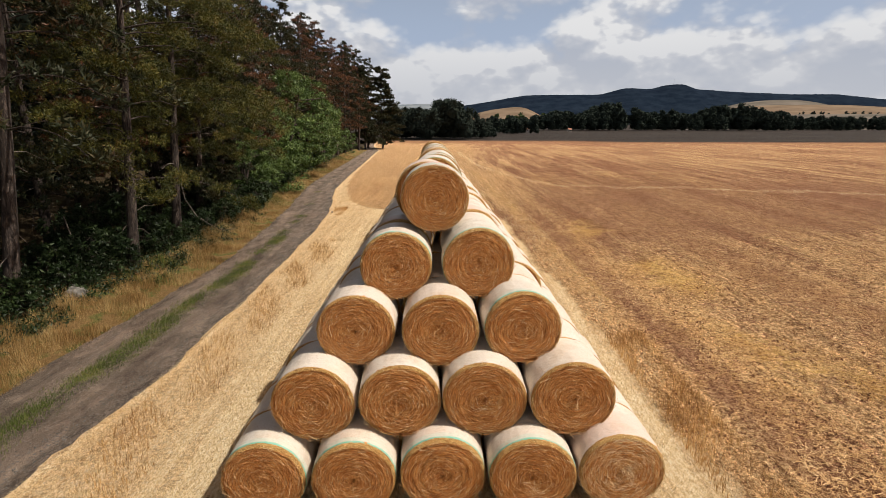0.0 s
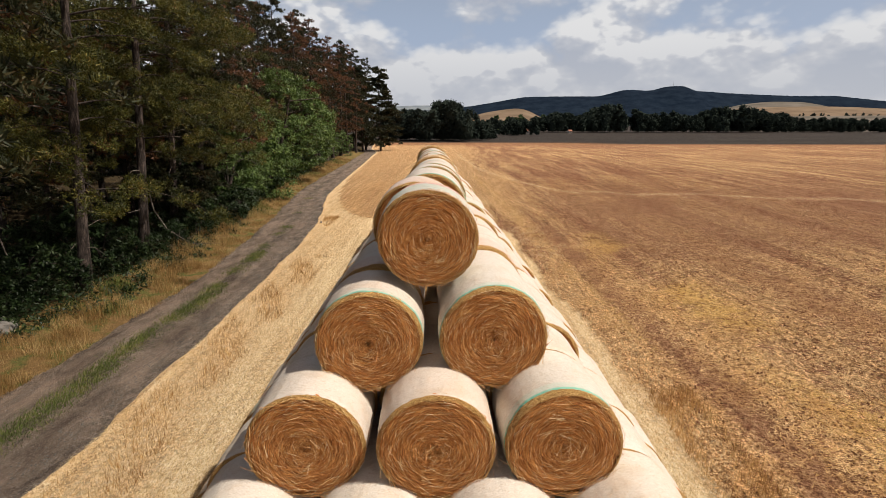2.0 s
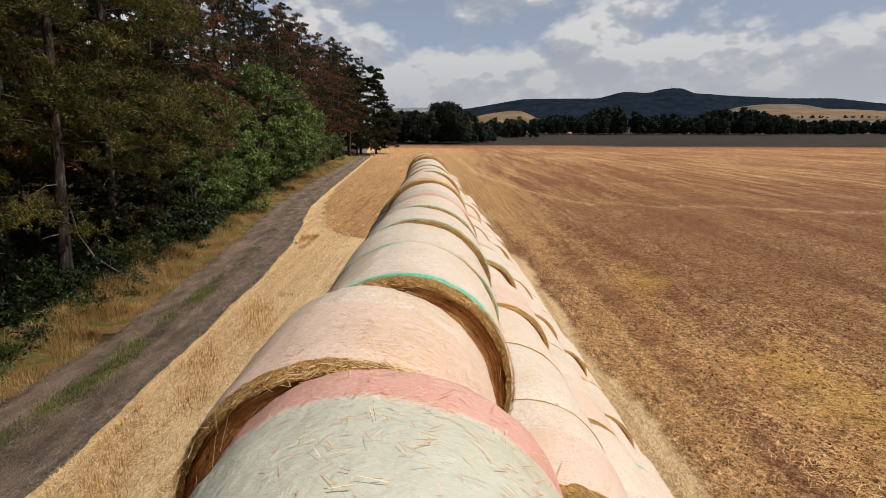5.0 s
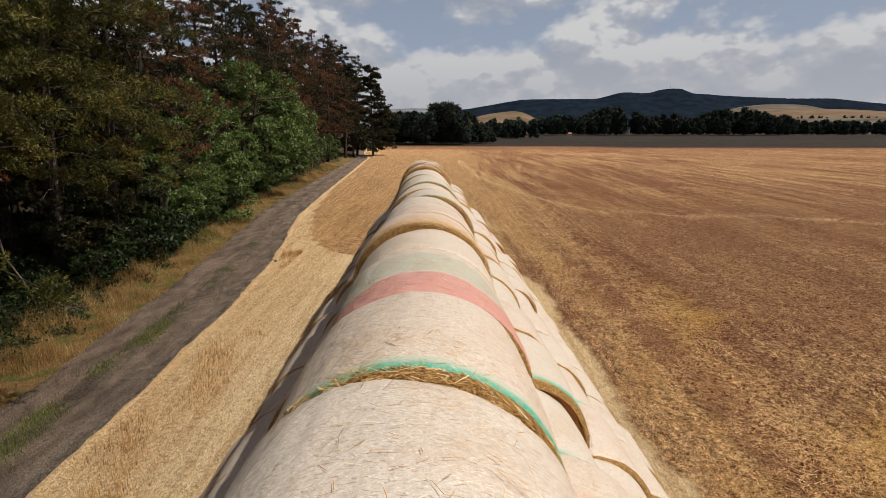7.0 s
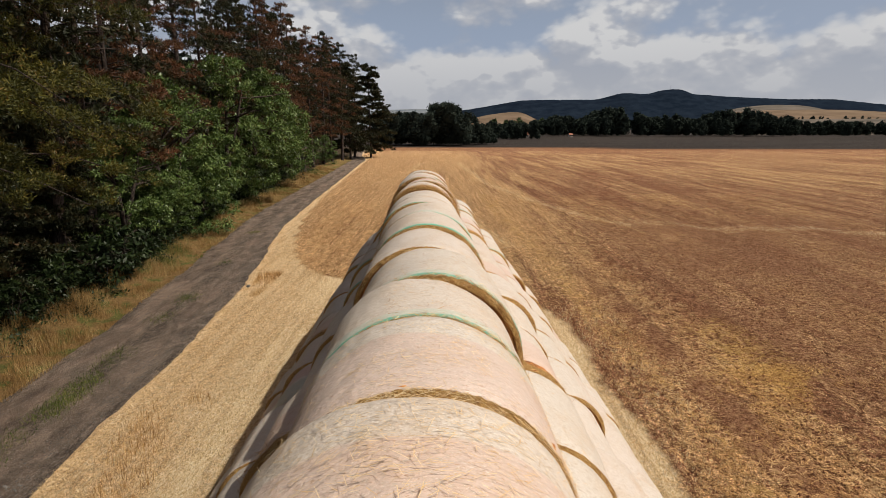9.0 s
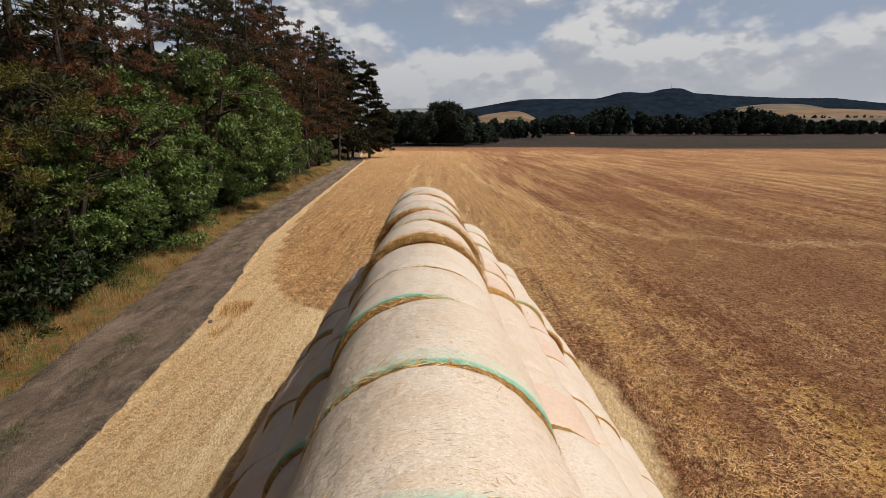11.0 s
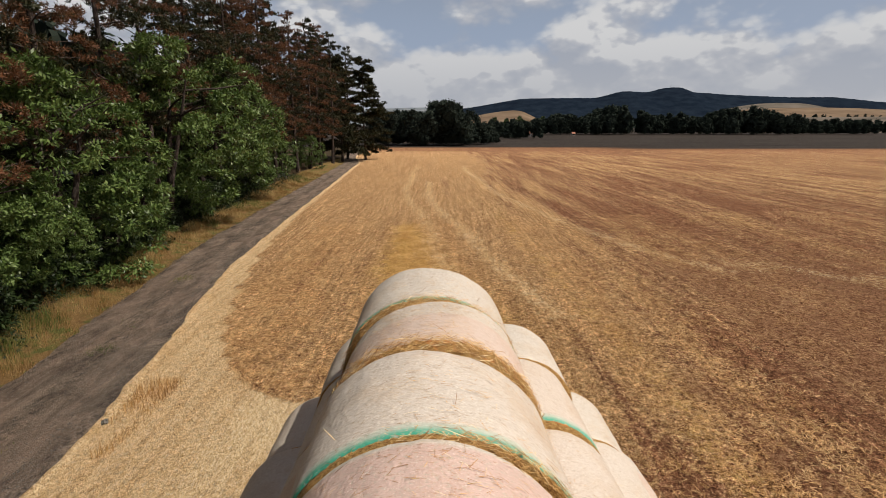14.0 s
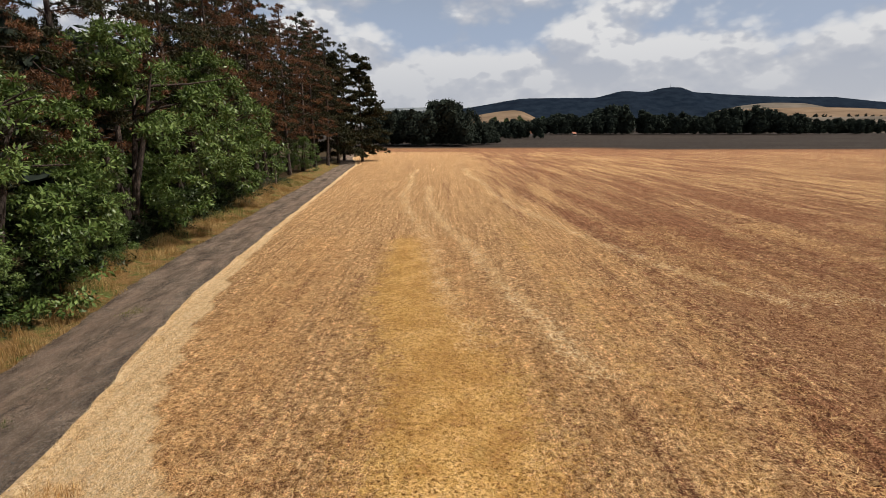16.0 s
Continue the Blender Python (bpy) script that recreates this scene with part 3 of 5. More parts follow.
def build_ground():
    xs = grid_lines(-3500, 3500, -30, 34, 0.6, 1.13)
    ys = grid_lines(-400, 4600, -8, 95, 0.6, 1.10)
    X, Y = np.meshgrid(xs, ys)
    Z = height(X, Y)
    rut = smooth(-1.5, -0.6, X - along(ROAD_L, Y)) * smooth(-1.2, -0.5, along(ROAD_R, Y) - X)
    near = (1 - rut) * np.exp(-np.maximum(0, np.abs(X) - 30) / 30) * np.exp(-np.maximum(0, Y - 90) / 60)
    rng = np.random.default_rng(5)
    Z = Z + near * (0.02 * rng.standard_normal(X.shape) + 0.04 * np.sin(X * 2.1 + np.sin(Y * 0.3)) * (X > 5.8))
    nx, ny = len(xs), len(ys)
    i = np.arange(nx * ny).reshape(ny, nx)
    faces = np.stack([i[:-1, :-1], i[:-1, 1:], i[1:, 1:], i[1:, :-1]], -1).reshape(-1, 4)
    me = mesh("ground", np.stack([X, Y, Z], -1).reshape(-1, 3), faces.tolist(), ground_mat, True)
    rr, rl, tl = along(ROAD_R, Y), along(ROAD_L, Y), along(TREES, Y)
    ragged = 0.3 * np.sin(Y * 0.9) + 0.3 * np.sin(Y * 0.37 + 1)
    inner = np.minimum(strip_edge(X) - Y, 0.6 * (5.7 - 0.06 * np.clip(Y - 10, 0, 60) + 0.5 * ragged - X))
    stub = smooth(-0.7, 0.7, np.maximum(np.minimum(inner, 60), rr + 0.75 - 0.25 * smooth(60, 90, Y) + 0.15 * ragged - X))
    verge = smooth(-1.2, -0.2, rl - X)
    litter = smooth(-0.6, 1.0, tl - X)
    path = gold_path(Y)
    wide = 2.4 - 1.4 * smooth(48, 75, Y)
    gold = np.exp(-((X - path) / wide) ** 2) * smooth(43, 45, Y) * (1 - smooth(64, 78, Y))
    patch = smooth(-0.1, 1.1, np.sin(0.62 * Y + 1.1 * np.sin(0.5 * X)) + np.sin(0.83 * X - 0.37 * Y + 1.0) * 0.8 + 0.35)
    gold = np.maximum(gold, 0.7 * patch * np.exp(-((X - 10.5 + 0.06 * (Y - 15)) / 1.6) ** 2) * (1 - smooth(30, 55, Y)))
    gold = np.maximum(gold, 0.45 * np.exp(-((X - 6.6 + 0.05 * (Y - 20)) / 0.9) ** 2) * smooth(14, 22, Y) * (1 - smooth(70, 90, Y)))
    bare = bare_zone(X, Y)
    # band at the far end: a cloud shadow's edge painted as strawless soil
    bare = np.maximum(bare, smooth(200, 225, Y) * (Y < 260))
    bare = np.maximum(bare, 0.8 * np.exp(-((X - 7.6 + 0.04 * (Y - 15)) / 0.9) ** 2) * (1 - smooth(35, 60, Y)))
    bare = np.maximum(bare, 0.7 * np.exp(-((X - 15 + 0.05 * (Y - 15)) / 2.2) ** 2) * (1 - smooth(30, 50, Y)))
    trail = np.zeros_like(X)
    for line in TRAILS:
        a = np.array(line[::-1], float)
        on = (Y > a[0, 0]) & (Y < a[-1, 0])
        trail = np.maximum(trail, (0.6 if line is TRAILS[0] else 1.0) * on * np.exp(-((X - np.interp(Y, a[:, 0], a[:, 1]) - 0.3 * np.sin(Y * 0.2)) / 0.42) ** 2))
    crest_y = np.interp(X, (13, 17.5, 26.5, 46), (56.5, 53.5, 50.5, 46)) + 0.5 * np.sin(X * 0.6) + 0.4 * np.sin(X * 1.7)
    trail = np.maximum(trail, 0.6 * (X > 13) * (X < 46) * np.exp(-((Y - crest_y - 0.9) / 0.8) ** 2))
    bare = np.maximum(bare, (X > 11) * (X < 50) * np.exp(-((Y - crest_y + 0.6) / 0.7) ** 2))
    # where the far field darkened for cloud shade begins
    grey = smooth(0, 3, Y - (246 - 0.09 * np.clip(X, -40, 250)))
    for name, v in (("stubble", stub), ("verge", verge), ("litter", litter), ("gold", gold), ("bare", bare), ("grey", grey), ("trail", trail)):
        a = me.attributes.new(name, "FLOAT", "POINT")
        a.data.foreach_set("value", v.ravel().astype(np.float32))
    return tagged(new("ground", me), "harvested stubble field with pale straw and brown soil", "ground", kind="structure")


build_ground()


def build_road():
    ys = np.concatenate([np.arange(-40, 110, 0.4), np.arange(110, 236, 2.0)])
    us = np.linspace(-1, 1, 15)
    rng = np.random.default_rng(8)
    V, A = [], []
    for y in ys:
        a, b = along(ROAD_L, y), along(ROAD_R, y)
        ja, jb = rng.normal(0, 0.05) + 0.10 * math.sin(y * 0.7), rng.normal(0, 0.04) + 0.06 * math.sin(y * 0.9 + 1)
        for u in us:
            x = a + ja + (b + jb - a - ja) * (u + 1) / 2
            rut = -0.03 * math.exp(-((abs(u) - 0.5) / 0.2) ** 2) + 0.03 * math.exp(-(u / 0.2) ** 2)
            end = -0.03 * smooth(0.84, 1.0, abs(u))
            V.append((x, y, float(height(x, y)) + 0.04 + rut + end + rng.normal(0, 0.006)))
            A.append(u)
    n = len(us)
    F = [(r * n + c, r * n + c + 1, (r + 1) * n + c + 1, (r + 1) * n + c) for r in range(len(ys) - 1) for c in range(n - 1)]
    me = mesh("road", V, F, road_mat, True)
    at = me.attributes.new("across", "FLOAT", "POINT")
    at.data.foreach_set("value", A)
    tagged(new("road", me), "grey gravel farm track with two worn ruts", "road", kind="structure")


build_road()


def blades(xy, length, width, lean, rng, flat=False, lift=0.0):
    """Upright (or lying) tapering blades on the ground."""
    n = len(xy)
    base = np.column_stack([xy, height(xy[:, 0], xy[:, 1]) + lift])
    az = rng.uniform(0, 2 * np.pi, n)
    L = length * rng.uniform(0.6, 1.3, n)
    if flat:
        el = rng.normal(0.12, 0.14, n)
    else:
        el = np.pi / 2 - np.abs(rng.normal(0, lean, n))
    d = np.column_stack([np.cos(az) * np.cos(el), np.sin(az) * np.cos(el), np.sin(el)])
    side = np.column_stack([-np.sin(az + rng.normal(0, 0.6, n)), np.cos(az), np.zeros(n)])
    w = (width * rng.uniform(0.7, 1.3, n))[:, None]
    tip = base + d * L[:, None]
    if flat:
        base[:, 2] += 0.025
        tip[:, 2] = np.maximum(tip[:, 2], base[:, 2] - 0.01)
        return np.stack([base - side * w, base + side * w, tip], 1).reshape(-1, 3), 3
    return np.stack([base - side * w, base + side * w, tip], 1).reshape(-1, 3), 3


def scatter(rng, n, x0, x1, y0, y1, power=1.6):
    y = y0 + (y1 - y0) * rng.uniform(0, 1, n) ** power
    return np.column_stack([rng.uniform(x0, x1, n), y])


def stuff(name, me, label, category):
    return tagged(new(name, me), label, category, kind="stuff")


def build_litter():
    rng = np.random.default_rng(21)
    p = scatter(rng, 165000, -11, 6.3, -6, 62, 1.2)
    ok = (p[:, 0] > along(ROAD_R, p[:, 1]) + 0.05) & ((p[:, 1] < strip_edge(p[:, 0]) + rng.normal(0, 0.4, len(p))) | (p[:, 0] < along(ROAD_R, p[:, 1]) + 1.1))
    v, s = blades(p[ok], 0.12, 0.006, 0.7, rng)
    stuff("stubble", fast_mesh("stubble", v, s, stubble_mat), "pale cut straw stubble standing in the field", "stubble")
    p = scatter(rng, 480000, -10, 30, -2, 72, 1.1)
    ok = ((p[:, 0] > 5.5 - 0.06 * np.clip(p[:, 1] - 10, 0, 60) + rng.normal(0, 0.5, len(p))) | (p[:, 1] > strip_edge(p[:, 0]))) & (p[:, 0] > along(ROAD_R, p[:, 1]) + 0.8)
    row = np.sin(p[:, 0] * 0.9 + 0.04 * p[:, 1]) + np.sin(p[:, 0] * 3.1 + 2 * np.sin(p[:, 1] * 1.7)) * np.sin(p[:, 1] * 2.3 + np.sin(p[:, 0] * 2.0)) + rng.normal(0, 0.4, len(p))
    ok &= rng.uniform(0, 1, len(p)) > 0.85 * bare_zone(p[:, 0], p[:, 1])
    v, s = blades(p[ok & (row > -0.25)], 0.25, 0.0085, 0.5, rng, True)
    stuff("loose_field_straw", fast_mesh("loose_field_straw", v, s, field_straw_mat), "scattered chopped straw lying on brown soil", "straw")
    y = 43.5 + 27 * rng.uniform(0, 1, 34000) ** 1.3
    a = np.column_stack([gold_path(y) + rng.normal(0, 1, 34000) * (1.5 - 0.8 * smooth(48, 72, y)), y])
    y = rng.uniform(-4, 34, 34000)
    x = 10.5 - 0.06 * (y - 15) + rng.normal(0, 1.1, 34000)
    heap = np.sin(0.62 * y + 1.1 * np.sin(0.5 * x)) + np.sin(0.83 * x - 0.37 * y + 1.0) * 0.8 + rng.normal(0.35, 0.4, len(y))
    b = np.column_stack([x, y])[heap > 0.35]
    v, s = blades(np.vstack([a, b]), 0.16, 0.008, 0.5, rng, True, 0.01)
    stuff("golden_straw_swath", fast_mesh("golden_straw_swath", v, s, gold_straw_mat), "thick golden straw left in swaths", "straw")
    y = -6 + 110 * rng.uniform(0, 1, 16000) ** 1.4
    x = along(ROAD_R, y) + 0.12 + np.abs(rng.normal(0, 0.16, len(y)))
    v, s = blades(np.column_stack([x, y]), 0.14, 0.008, 0.9, rng, True, 0.02)
    stuff("chaff_line", fast_mesh("chaff_line", v, s, stubble_mat), "pale chaff along the track's edge", "straw")
    y = -4 + 70 * rng.uniform(0, 1, 8000) ** 1.3
    u = np.where(rng.uniform(0, 1, len(y)) < 0.7, 0.93 - np.abs(rng.normal(0, 0.09, len(y))), rng.uniform(0, 1, len(y)))
    x = along(ROAD_L, y) + (along(ROAD_R, y) - along(ROAD_L, y)) * u
    c = np.column_stack([x, y, height(x, y) + 0.03])
    octa = np.array([(1, 0, 0), (0, 1, 0), (-1, 0, 0), (0, -1, 0), (0, 0, 0.8)], float)
    tri = np.array([(0, 1, 4), (1, 2, 4), (2, 3, 4), (3, 0, 4)]).ravel()
    pts = c[:, None, :] + octa[None] * rng.uniform(0.008, 0.028, (len(c), 1, 1)) * rng.uniform(0.6, 1.3, (len(c), 5, 1))
    stuff("track_pebbles", fast_mesh("track_pebbles", pts[:, tri, :].reshape(-1, 3), 3, stone_mat), "loose grey pebbles on the gravel track", "gravel")
    # pale wheel tracks and the straw ridge beside the bare patch
    for line in TRAILS[1:]:
        a = np.array(line[::-1], float)
        y = rng.uniform(a[0, 0], a[-1, 0], 7000)
        x = np.interp(y, a[:, 0], a[:, 1]) + rng.normal(0, 0.32, 7000) + 0.3 * np.sin(y * 0.2)
        v, s = blades(np.column_stack([x, y])[:5000], 0.24, 0.014, 0.5, rng, True, 0.01)
        stuff("straw_track", fast_mesh("straw_track", v, s, stubble_mat), "pale line of straw left by wheels", "straw")
    x = rng.uniform(13, 46, 9000)
    y = np.interp(x, (13, 17.5, 26.5, 46), (56.5, 53.5, 50.5, 46)) + rng.normal(0, 0.6, 9000) + 0.5 * np.sin(x * 0.6) + 0.4 * np.sin(x * 1.7)
    v, s = blades(np.column_stack([x, y + 0.9])[:5000], 0.22, 0.012, 0.5, rng, True, 0.01)
    stuff("straw_ridge", fast_mesh("straw_ridge", v, s, stubble_mat), "pale straw ridge beside bare brown soil", "straw")
    # soil clods
    p = scatter(rng, 24000, 6.0, 30, -6, 70, 1.6)
    c = np.column_stack([p, height(p[:, 0], p[:, 1]) + 0.01])
    r = rng.uniform(0.015, 0.065, (len(c), 1, 1))
    octa = np.array([(1, 0, 0), (0, 1, 0), (-1, 0, 0), (0, -1, 0), (0, 0, 0.8)], float)
    pts = c[:, None, :] + octa[None] * r * rng.uniform(0.6, 1.3, (len(c), 5, 1))
    tri = np.array([(0, 1, 4), (1, 2, 4), (2, 3, 4), (3, 0, 4)]).ravel()
    me = fast_mesh("soil_clods", pts[:, tri, :].reshape(-1, 3), 3, clod_mat)
    stuff("soil_clods", me, "broken brown soil clods on the tilled field", "soil")
    # verge
    n = 110000
    y = 9 + 106 * rng.uniform(0, 1, n) ** 1.4
    rl = along(ROAD_L, y)
    u = rng.uniform(-0.12, 1.0, n)
    x = rl - 3.0 * u + rng.normal(0, 0.15, n)
    tussock = np.sin(x * 2.3 + 1.7 * np.sin(y * 0.9)) + np.sin(y * 1.9 + 1.2 * np.sin(x * 1.6)) + 0.7 * np.sin(y * 4.3 + x * 3.1)
    green = (np.sin(y * 0.55) + np.sin(y * 0.23 + 2) + 2.0 * (u - 0.6) + 0.6 * np.sin(y * 2.7 + x) + 1.6 * (1 - smooth(12, 17, y)) + 0.7 * smooth(34, 46, y) + rng.normal(0, 0.7, n)) > 1.7
    tall = (0.20 + 0.13 * np.clip(tussock, -1, 2)) * (0.45 + 0.75 * smooth(0.0, 0.5, u))
    ok = (x < rl + 0.15) & (tussock + rng.normal(0, 0.6, n) > -0.9)
    a, b = ok & ~green, ok & green
    v, s = blades(np.column_stack([x, y])[a], 1.5 * tall[a], 0.0065, 0.55, rng)
    stuff("dry_verge_grass", fast_mesh("dry_verge_grass", v, s, dry_grass), "tall dry yellow grass along the track verge", "grass")
    v, s = blades(np.column_stack([x, y])[b], 1.1 * tall[b], 0.010, 0.6, rng)
    stuff("green_verge_grass", fast_mesh("green_verge_grass", v, s, green_grass), "low green grass at the wood edge", "grass")
    # rusty standing stubble: beside the stack, by the track and at the strip's end
    spots = []
    for x0, x1, y0, y1, count in ((5.3, 6.6, 3.0, 17.0, 9000), (-8.2, -6.4, -4.0, 33.0, 12000), (-9.6, -8.4, 42.0, 46.0, 1900)):
        q = np.column_stack([rng.uniform(x0, x1, count), rng.uniform(y0, y1, count)])
        heap = np.sin(q[:, 1] * 1.3 + 2 * np.sin(q[:, 0] * 1.7)) + np.sin(q[:, 0] * 5.0) * 0.5 + rng.normal(0, 0.5, count)
        spots.append(q[(heap > -0.2) & (q[:, 0] > along(ROAD_R, q[:, 1]) + 0.4)])
    v, s = blades(np.vstack(spots), 0.24, 0.007, 0.5, rng)
    stuff("standing_stubble", fast_mesh("standing_stubble", v, s, rust_stubble), "rusty standing stubble left uncut in tufts", "stubble")
    y = -4 + 64 * rng.uniform(0, 1, 70000) ** 1.3
    mid = (along(ROAD_L, y) + along(ROAD_R, y)) / 2 - 0.1
    keep = (np.sin(y * 0.8) + np.sin(y * 2.1 + 1) * 0.7 + rng.normal(0, 0.6, len(y)) + 1.7 * (1 - smooth(16, 38, y)) - 1.6 * smooth(34, 46, y)) > 0.35
    x = mid + 0.10 * np.sin(y * 0.8) + rng.normal(0, 0.24, len(y))
    v, s = blades(np.column_stack([x, y])[keep], 0.11, 0.009, 0.8, rng, False, 0.05)
    stuff("track_grass", fast_mesh("track_grass", v, s, green_grass), "low grass tufts between the ruts of the track", "grass")


build_litter()


# ---- the bale stack ----
BALE_R = 0.755


def ring_profile(rng, n, ph):
    a = np.linspace(0, 2 * np.pi, n, endpoint=False)
    out = 1 + 0.012 * np.sin(2 * a + ph[0]) + 0.008 * np.sin(3 * a + ph[1]) + rng.normal(0, 0.0015, n)
    flat = 1 - 0.03 * np.exp(-((a - 1.5 * np.pi) / 0.5) ** 2)
    return a, out * flat


def lathe(rows, rng, n, mat, name, rough=0.0, cap0=False, cap1=False, lumps=0.0, ph=(0.0, 1.0, 2.0)):
    """A round body about y from rows of (y, radius)."""
    a, prof = ring_profile(rng, n, ph)
    V, F = [], []
    for y, r in rows:
        jig = rng.normal(0, rough, n) if rough else np.zeros(n)
        jig = jig + lumps * (np.sin(5 * a + 4 * y + ph[0]) + np.sin(9 * a - 7 * y + ph[1]) * 0.6 + np.sin(3 * a + 11 * y + ph[2]) * 0.5) * 0.6
        jag = rng.normal(0, rough, n) if rough else np.zeros(n)
        for k in range(n):
            rr = r * prof[k] + jig[k] * (r > 0.1)
            V.append((rr * math.cos(a[k]), y + jag[k] * 0.7, BALE_R + rr * math.sin(a[k])))
    for i in range(len(rows) - 1):
        for k in range(n):
            k2 = (k + 1) % n
            F.append((i * n + k, i * n + k2, (i + 1) * n + k2, (i + 1) * n + k))
    if cap0:
        F.append(tuple(range(n)))
    if cap1:
        F.append(tuple(range((len(rows) - 1) * n, len(rows) * n))[::-1])
    return mesh(name, V, F, mat, True)


def strands(rng, n, y_face, fringe, stray, name, show=0.05, lift=0.0, golden=False, pale=False):
    """Loose stalks: arcs lying on the near face and a fringe round its rim."""
    out = []
    for k in range(n):
        on_rim = k < fringe
        r = BALE_R * (rng.uniform(0.93, 1.03) if on_rim else math.sqrt(rng.uniform(0.003, 0.92)))
        a = rng.uniform(-0.3, math.pi + 0.3) if on_rim else rng.uniform(0, 2 * math.pi)
        L = (rng.uniform(0.04, 0.15) if show > 0.09 else rng.uniform(0.03, 0.12)) * (1.5 if rng.uniform() < 0.06 else 1.0) if on_rim else rng.uniform(0.05, 0.19)
        w = rng.uniform(0.0010, 0.0024) if on_rim else (rng.uniform(0.0011, 0.0026) if rng.uniform() < 0.92 else rng.uniform(0.0025, 0.0042))
        t = np.array([-math.sin(a), 0, math.cos(a)])
        rad = np.array([math.cos(a), 0, math.sin(a)])
        c = rad * r + np.array([0, y_face - rng.uniform(0.0, 0.02), BALE_R])
        if on_rim:
            deep = rng.uniform(-0.02, show + 0.04) + (rng.normal(0.03, 0.07) if rng.uniform() < 0.3 else 0.0)
            deep = max(-0.04, deep)
            c = rad * (BALE_R * (0.97 + lift + 0.035 * min(1.0, (deep + 0.03) / 0.07)) + abs(rng.normal(0, 0.010 if show > 0.09 else 0.004))) + np.array([0, y_face + deep, BALE_R])
            d = unit(t * rng.choice([-1, 1]) * rng.uniform(0.4, 1.0) + rad * rng.normal(0.02, 0.22 if show > 0.09 else 0.12) + np.array([0, rng.normal(-0.05, 0.75), 0]))
            c = c - d * L * 0.5
        else:
            d = unit(t * rng.choice([-1, 1]) + rad * rng.normal(-0.08, 0.36) + np.array([0, -abs(rng.normal(0, 0.14)), 0]))
        s = unit(np.cross(d, rad + rng.normal(0, 0.3, 3) if on_rim else np.array([0, 1, 0.3]) + rng.normal(0, 0.9, 3)))
        e = c + d * L
        out += [c - s * w, c + s * w, e + s * w * 0.6, e - s * w * 0.6]
    if n > 1000:
        mx, mz = rng.normal(0, 0.06), rng.normal(-0.05, 0.08)
        for k in range(46):
            c = np.array([mx + rng.normal(0, 0.05), y_face - 0.005, BALE_R + mz + rng.normal(0, 0.05)])
            d = unit(np.array([rng.normal(0, 0.8), -abs(rng.normal(0.35, 0.2)), rng.normal(-0.3, 0.8)]))
            q = unit(np.cross(d, np.array([0, 1, 0.3])))
            e, w = c + d * rng.uniform(0.06, 0.2), rng.uniform(0.002, 0.0035)
            out += [c - q * w, c + q * w, e + q * w * 0.6, e - q * w * 0.6]
    for k in range(stray):
        a = rng.uniform(-0.2, math.pi + 0.2)
        r = BALE_R * 1.011 + 0.002
        c = np.array([math.cos(a) * r, rng.uniform(-0.45, 0.5), BALE_R + math.sin(a) * r])
        t = np.array([-math.sin(a), 0, math.cos(a)])
        d = unit(t * rng.normal(0, 1) + np.array([0, rng.normal(0, 0.5), 0]) + rng.normal(0, 0.06, 3))
        s = unit(np.cross(d, np.array([math.cos(a), 0, math.sin(a)])))
        e, w = c + d * rng.uniform(0.02, 0.09), rng.uniform(0.0007, 0.0017)
        out += [c - s * w, c + s * w, e + s * w * 0.6, e - s * w * 0.6]
    return fast_mesh(name, out, 4, stubble_mat if pale else rim_straw if golden else straw_loose)


